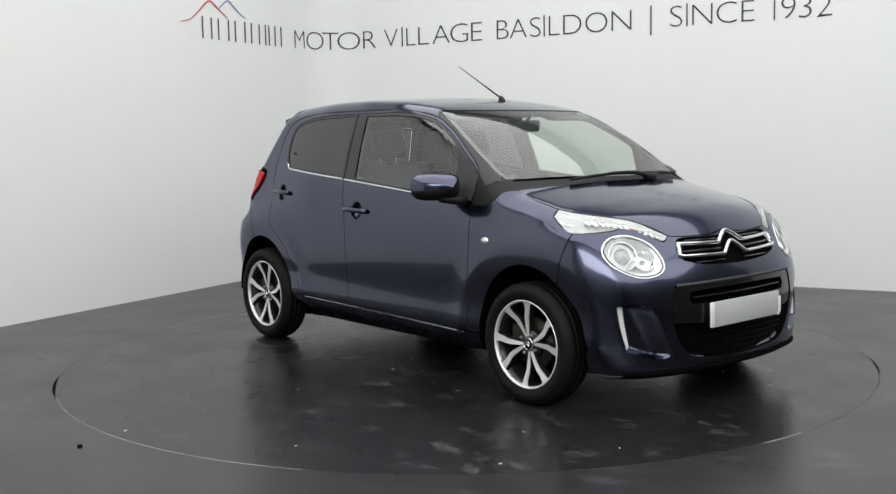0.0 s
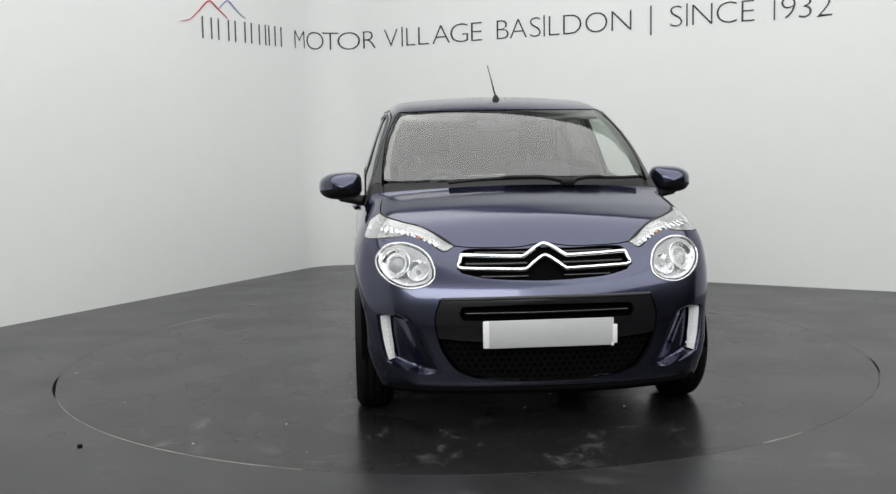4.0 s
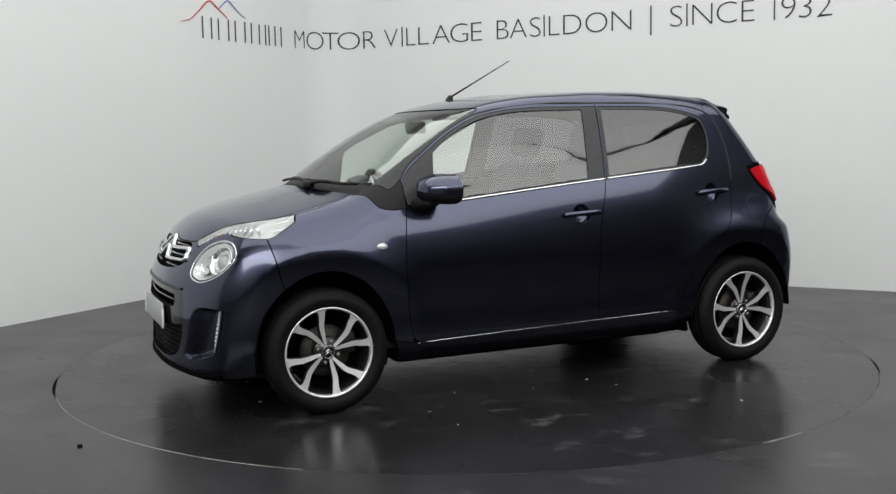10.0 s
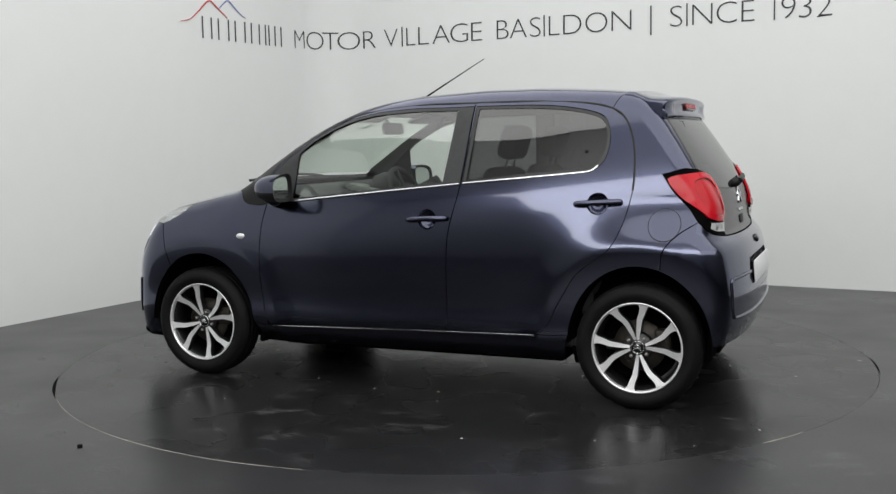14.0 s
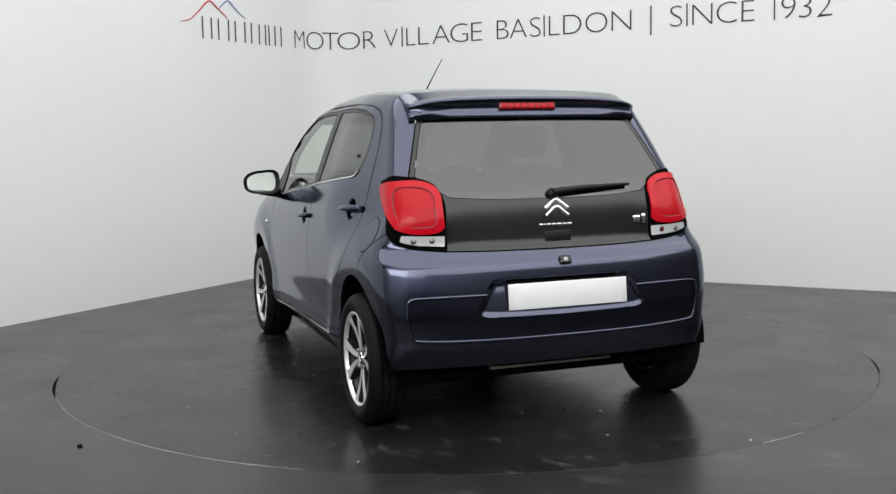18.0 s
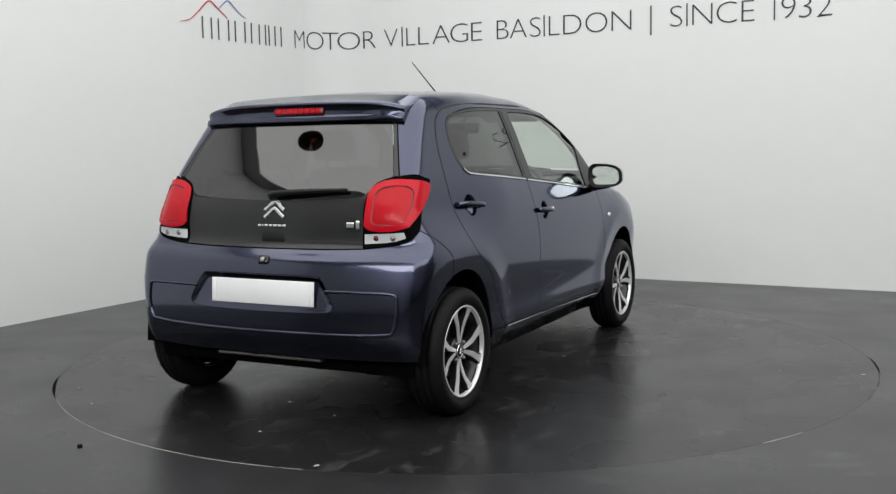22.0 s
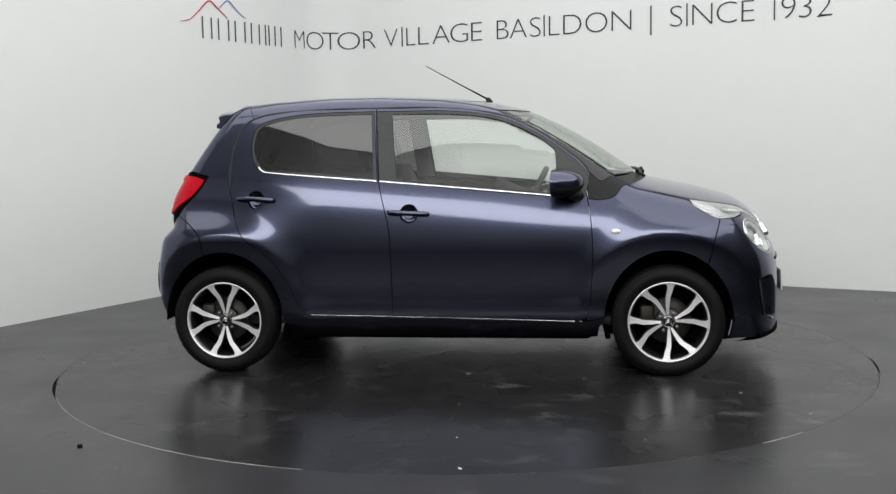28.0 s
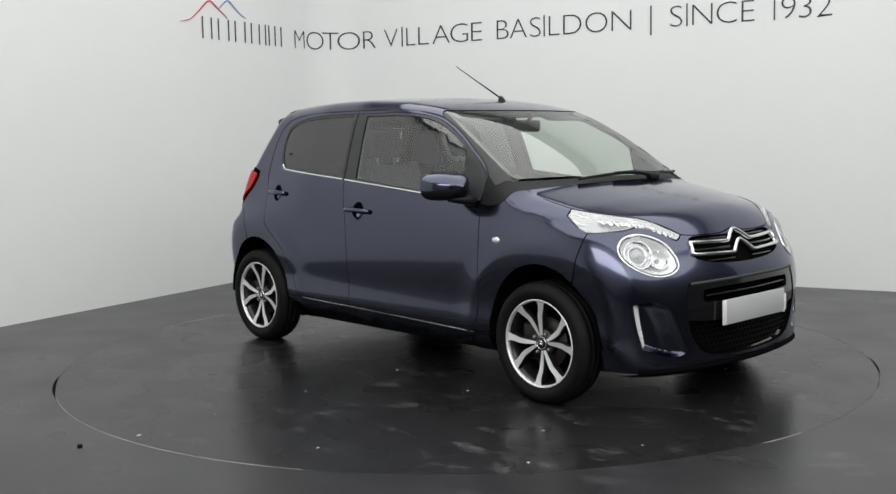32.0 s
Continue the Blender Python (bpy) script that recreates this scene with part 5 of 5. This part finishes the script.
def tail_bar(name, pts, width, proud, material, parent, label=""):
    p = RR(pts)
    q = line(p, .01)
    n = grad(q)
    d = np.gradient(q, axis=0)
    d /= np.linalg.norm(d, axis=1, keepdims=True)
    w = np.cross(n, d)
    rows = [[q[i] + w[i] * width / 2 * a + n[i] * b for a, b in ((-1, -.004), (-1, proud * .6), (-.5, proud), (.5, proud), (1, proud * .6), (1, -.004))] for i in range(len(q))]
    return part(name, grid_mesh(rows, material), None, parent, label)


for dz in (0, .032):
    tail_bar("emblem", [(.030, .893 + dz), (.010, .909 + dz), (-.012, .928 + dz), (-.022, .931 + dz), (-.032, .928 + dz), (-.054, .909 + dz), (-.074, .893 + dz)], .017, .006, CHROME, gate, "silver double-chevron shape")
x = .064
for w_ in (.017, .006, .017, .017, .020, .017, .018):
    tail_bar("badge_bar", [(x, .856), (x - w_ / 2, .856), (x - w_, .856)], .013, .004, CHROME, gate, "plain silver badge bar")
    x -= w_ + .0065
for y0, w_, hh in ((-.394, .036, .030), (-.440, .018, .046)):
    tail_bar("badge_bar", [(y0, .862), (y0 - w_ / 2, .862), (y0 - w_, .862)], hh, .004, CHROME, gate, "plain silver badge bar")
p, n = on_tail(-.020, .808, -.001)
part("gate_button", rbox(.125, .012, .046, .006), BLACK, gate, "black gate release button", at=aimed(p, n))
p, n = on_tail(-.017, .712, -.006)
cm = part("rear_camera", rbox(.056, .034, .040, .010, 3), GLOSS, rear_bumper, "small black camera housing", at=aimed(p, n))
part("camera_lens", lathe([(.0001, .021), (.008, .020), (.011, .017), (.012, .010)], 20), LENS_BALL, cm, "small glass camera lens")
wp = [on_tail(y, z, up)[0] for y, z, up in ((-.005, .985, .022), (-.06, .990, .028), (-.20, .999, .026), (-.385, 1.008, .018))]
part("rear_wiper", tube(line(wp, .02), [.019 - .0105 * k / (len(line(wp, .02)) - 1) for k in range(len(line(wp, .02)))], 10, .8), BLACK, gate, "black rear wiper arm")
p, n = on_tail(-.005, .985, .008)
part("wiper_pivot", lathe([(.0001, .018), (.016, .016), (.022, .006), (.022, -.01)], 20), BLACK, gate, at=aimed(p, n))
# raised band across the rear bumper
for sgn in (1, -1):
    tail_bar("bumper_crease", [(sgn * .345, .588), (sgn * .50, .588), (sgn * .645, .585), (sgn * .668, .572)], .013, .008, PAINT, rear_bumper)
tail_bar("bumper_crease", [(.668, .572), (.672, .50), (.655, .432), (.61, .412), (.37, .403), (0, .401), (-.37, .403), (-.61, .412), (-.655, .432), (-.672, .50), (-.668, .572)], .016, .008, PAINT, rear_bumper)

# ---- mirrors, aerial, wipers, small fittings ----
for side in (1, -1):
    def shell(lo, hi, grow=0.0):
        rows = []
        for i in range(13):
            f = i / 12
            # from the flat back at x = .60 to the rounded front
            sc = math.sqrt(max(0.0, 1 - f ** 2.6))
            xx = .592 + f * .158
            ring = []
            for a in np.linspace(lo, hi, 30):
                ca, sa = math.cos(a), math.sin(a)
                yy = .862 + (.106 + grow) * sc * math.copysign(abs(ca) ** .62, ca) - .02 * f
                zz = .996 + (.068 + grow) * (1 - .17 * ca) * sc * math.copysign(abs(sa) ** .66, sa) - .004 * ca * sc
                ring.append((xx - .11 * (yy - .862) * (1 - f), side * yy, zz))
            rows.append(ring)
        return rows
    mir = part("door_mirror", grid_mesh(shell(0, 2 * math.pi), BLACK), None, car, "black and body-coloured door mirror", at=AT)
    part("mirror_cap", grid_mesh(shell(-.10, math.pi + .25, .0025), PAINT), None, mir, "body-coloured upper mirror cap")
    glass_ring = shell(0, 2 * math.pi)[0]
    rows = [[(0.0, side * (.862 + (abs(q[1]) - .862) * k), .996 + (q[2] - .996) * k) for q in glass_ring] for k in (1.0, .80, .5, .001)]

    def back(r, x):
        return [(x - .11 * (abs(q[1]) - .862) + .055 * (q[2] - .996), *q[1:]) for q in r]
    part("mirror_glass", grid_mesh([back(r, .603) for r in rows[1:]], MIRROR), None, mir, "mirror glass")
    part("mirror_rim", grid_mesh([glass_ring, back(rows[1], .603)], BLACK), None, mir)
    part("mirror_arm", tube([(.715, side * .735, .925), (.695, side * .78, .930), (.672, side * .86, .942)], [.036, .030, .026], 12, .8), BLACK, mir, "black mirror arm")
    p = S([(.905, .746)])
    n = grad(p)[0]
    ind = part("side_indicator", lathe([(.0001, .009), (.012, .007), (.017, .001), (.018, -.004)], 20), LAMP_WHITE, car, "small clear side indicator", at=AT @ aimed(p[0], n, side) @ Matrix.Diagonal((1.5, .9, .85, 1)))
under_part("aerial_base", lathe([(.0001, .034), (.010, .032), (.016, .02), (.021, .004), (.022, -.01)], 20, "z"), BLACK, "black aerial foot", pose(.205, .0, 1.433, 0, -20, 0))
under_part("aerial", tube([(.195, 0, 1.455), (.02, 0, 1.552), (-.166, 0, 1.655)], [.0055, .0035, .0022], 8), BLACK, "thin black whip aerial", Matrix())


def wiper(blade, arm):
    q = T(blade)
    q = q + grad(q) * .014
    w = part("wiper_blade", tube(line(q, .02), .0075, 8), BLACK, car, "black wiper blade", at=AT)
    q = T(arm)
    q = q + grad(q) * np.array([.012] + [.026] * (len(arm) - 2) + [.022])[:, None]
    ln = line(q, .02)
    part("wiper_arm", tube(ln, [.013 - .006 * k / (len(ln) - 1) for k in range(len(ln))], 8), BLACK, w, "black wiper arm")
    part("wiper_pivot", rbox(.05, .05, .035, .012), BLACK, w, at=Matrix.Translation(q[0]))


wiper([(.945, .600), (.985, .50), (1.02, .36), (1.045, .20), (1.055, .06)], [(1.075, .235), (1.05, .30), (1.015, .40)])
wiper([(1.052, .14), (1.055, .0), (1.055, -.12), (1.05, -.26), (1.045, -.34)], [(1.075, .215), (1.068, .10), (1.058, -.08)])
flap = [ring_s(-1.284, .831, .070, .070, 40)]
ff = panel("fuel_flap", skin(flap, "x", PAINT, gap=.001, lip=.006, lift=.0022, step=.02), car, "round body-coloured fuel flap")
ff.matrix_basis = AT
part("flap_gap", tube(list(flap[0] + grad(flap[0]) * -.0005), .0026, 6), RUBBER, ff)
# dark door sill seals and window rubbers
for side in (1, -1):
    bar(S([(.735, .283), (.25, .2935), (-.251, .305), (-.69, .314)]), "sill_strip", CHROME, car, .0032, .0012, "thin bright line along the sill", side).matrix_basis = AT
# black rubber along the tops of the doors
for side in (1, -1):
    bar(np.vstack([DOOR_REAR[-5:], REAR_TOP[1:], FRONT_TOP[1:], PILLAR_TOP[1:]]), "door_seal", RUBBER, car, .009, .0012, "black door rubber", side).matrix_basis = AT
# a small dark fixing in each rear side window
for side in (1, -1):
    p = S([(-.916, 1.158)])
    n = grad(p)[0]
    part("window_fixing", lathe([(.0001, .006), (.006, .005), (.0085, .001), (.0085, -.006)], 16), BLACK, car, "small dark window fixing", at=AT @ aimed(p[0], n, side))


# ---- cabin ----
def seat(x, y, rear=False):
    s = part("front_seat", rbox(.50, .50, .16, .05, 3), SEAT, car, "dark grey cloth front seat", at=AT @ pose(x, y, .46, 0, -6, 0))
    bm = rbox(.13, .47, .62, .05, 3)
    for v in bm.verts:
        v.co.y *= 1 - .22 * max(0, v.co.z / .31)
    part("backrest", bm, SEAT, s, at=pose(-.29, 0, .36, 0, -16, 0))
    for dy in (-.06, .06):
        part("headrest_post", tube([(-.375, dy, .66), (-.39, dy, .74)], .006, 8), STEEL, s)
    part("headrest", rbox(.09, .26, .17, .035, 3), SEAT, s, at=pose(-.395, 0, .79, 0, -12, 0))
    part("seat_base", rbox(.42, .42, .20, .03), TRIM, s, at=pose(0, 0, -.16))


seat(.02, .34)
seat(.02, -.34)
rb = part("rear_bench", rbox(.44, 1.18, .16, .05, 3), SEAT, car, "dark grey cloth rear bench", at=AT @ pose(-.70, 0, .47, 0, -5, 0))
part("backrest", rbox(.12, 1.16, .52, .045, 3), SEAT, rb, at=pose(-.24, 0, .28, 0, -14, 0))
for y in (-.34, .34):
    part("headrest", rbox(.08, .24, .12, .03, 3), SEAT, rb, at=pose(-.30, y, .58, 0, -12, 0))
under_part("parcel_shelf", rbox(.42, 1.06, .025, .008), TRIM, "black parcel shelf", pose(-1.20, 0, .955))
under_part("cabin_floor", rbox(2.1, 1.36, .05, .01), TRIM, "dark cabin floor", pose(-.15, 0, .27))
rows = []
for y in np.linspace(-.68, .68, 25):
    bulge = .02 * math.cos(y * 9)
    k = 1 - .05 * (abs(y) / .68) ** 3
    rows.append([(.97 * k, y, .965), (.86, y, .985), (.70, y, .972 + bulge * .3), (.58, y, .930 + bulge), (.55, y, .86), (.60, y, .70), (.70, y, .42)])
dash = part("dashboard", grid_mesh(rows, TRIM), None, car, "dark grey moulded dashboard", at=AT)
part("instrument_pod", lathe([(.0001, .05), (.07, .045), (.085, .0), (.08, -.06)], 28, "z"), TRIM, dash, at=pose(.60, -.34, .955, 0, -75, 0))
part("centre_console", rbox(.24, .22, .34, .03), GLOSS, dash, at=pose(.60, 0, .80, 0, -12, 0))
part("gear_lever", tube([(.42, 0, .5), (.40, 0, .68)], [.012, .02], 10), TRIM, dash)
rim_pts = [(.19 * math.cos(a), .19 * math.sin(a), 0) for a in np.linspace(0, 2 * math.pi, 41)]
sw = part("steering_wheel", tube(rim_pts, .0155, 10), TRIM, car, "black steering wheel", at=AT @ pose(.46, -.34, .885, 0, -64, 0))
part("wheel_boss", rbox(.13, .15, .05, .02, 3), TRIM, sw, at=pose(0, 0, .01))
for a in (0, 180, 270):
    part("wheel_spoke", rbox(.13, .03, .018, .006), TRIM, sw, at=pose(0, 0, 0, 0, 0, a) @ pose(.115, 0, 0))
part("steering_column", tube([(0, 0, .0), (0, 0, .22)], .04, 12), TRIM, sw)
im = under_part("inner_mirror", rbox(.035, .23, .065, .015, 3), TRIM, "dark inner mirror", pose(.40, -.02, 1.292, 0, 10, 0))
part("mirror_stem", tube([(.01, 0, .02), (.05, 0, .075)], .010, 8), TRIM, im)
for y in (-.36, .36):
    under_part("sun_visor", rbox(.13, .34, .018, .006), PILLAR_LINING, "grey sun visor", pose(.33, y, 1.352, 0, 22, 0))
lining_half = [T([(.40, 0), (.39, .15), (.36, .30), (.31, .44), (.26, .50)]), np.vstack([T([(.26, .50)]), S([(.25, 1.355), (.0, 1.378), (-.35, 1.382)])]), S([(-.35, 1.382), (-.7, 1.375), (-1.0, 1.345)]), np.vstack([S([(-1.0, 1.345)]), T([(-1.06, .49), (-1.10, .3), (-1.10, 0)])])]
panel("roof_lining", skin(whole(lining_half), "x", LINING, gap=0, lip=0, lift=-.035, step=.05), car, "pale cloth roof lining").matrix_basis = AT
door_inner = [S([(.74, .90), (-.30, .995)]), S([(-.30, .995), (-.98, 1.055)]), S([(-.98, 1.055), (-1.02, .80), (-.80, .42), (-.72, .33)]), S([(-.72, .33), (.72, .31)]), S([(.72, .31), (.74, .60), (.74, .90)])]
inner_sheet = skin(door_inner, "s", TRIM, gap=0, lip=0, lift=-.055, step=.06)
c_inner = [S([(-1.03, 1.06), (-1.02, 1.15), (-1.03, 1.24), (-1.01, 1.32)]), S([(-1.01, 1.32), (-1.16, 1.30)]), S([(-1.16, 1.30), (-1.33, 1.07)]), S([(-1.33, 1.07), (-1.03, 1.06)])]
c_sheet = skin(c_inner, "s", PILLAR_LINING, gap=0, lip=0, lift=-.035, step=.05)
b_inner = [S([(-.27, 1.37), (-.23, 1.0)]), S([(-.23, 1.0), (-.34, .995)]), S([(-.34, .995), (-.37, 1.37)]), S([(-.37, 1.37), (-.27, 1.37)])]
b_sheet = skin(b_inner, "s", PILLAR_LINING, gap=0, lip=0, lift=-.03, step=.05)
a_inner = [T([(.30, .50), (.55, .575), (.88, .615)]), np.vstack([T([(.88, .615)]), S([(.80, 1.0), (.74, 1.06)])]), S([(.74, 1.06), (.60, 1.18), (.36, 1.31)]), np.vstack([S([(.36, 1.31)]), T([(.30, .50)])])]
a_sheet = skin(a_inner, "x", PILLAR_LINING, gap=0, lip=0, lift=-.022, step=.05)
for side in (1, -1):
    panel("door_lining", inner_sheet, car, "dark moulded door lining", side).matrix_basis = AT
    panel("pillar_trim", c_sheet, car, "grey pillar trim", side).matrix_basis = AT
    panel("pillar_trim", b_sheet, car, "grey pillar trim", side).matrix_basis = AT
    panel("pillar_trim", a_sheet, car, "grey pillar trim", side).matrix_basis = AT
under_part("tail_trim", rbox(.10, .98, .20, .03), TRIM, "dark tailgate lining", pose(-1.40, 0, .86))


# ---- what moves ----
def motions():
    """The turntable and the car on it turn together: a slow start, an even turn, a slow stop."""
    turns = [(0.0, -49.0), (0.5, -49.6), (1.0, -51.9), (1.5, -55.8), (2.0, -61.1)]
    turns += [(2.5 + 0.5 * k, -67.0 - 5.8755 * k) for k in range(56)]
    turns += [(30.5, -395.8), (31.0, -400.9), (31.5, -404.3), (32.0, -406.1)]
    rows = [(t, pose(0, 0, 0, 0, 0, a)) for t, a in turns]
    walk(car, rows)
    walk(turntable, rows)


motions()
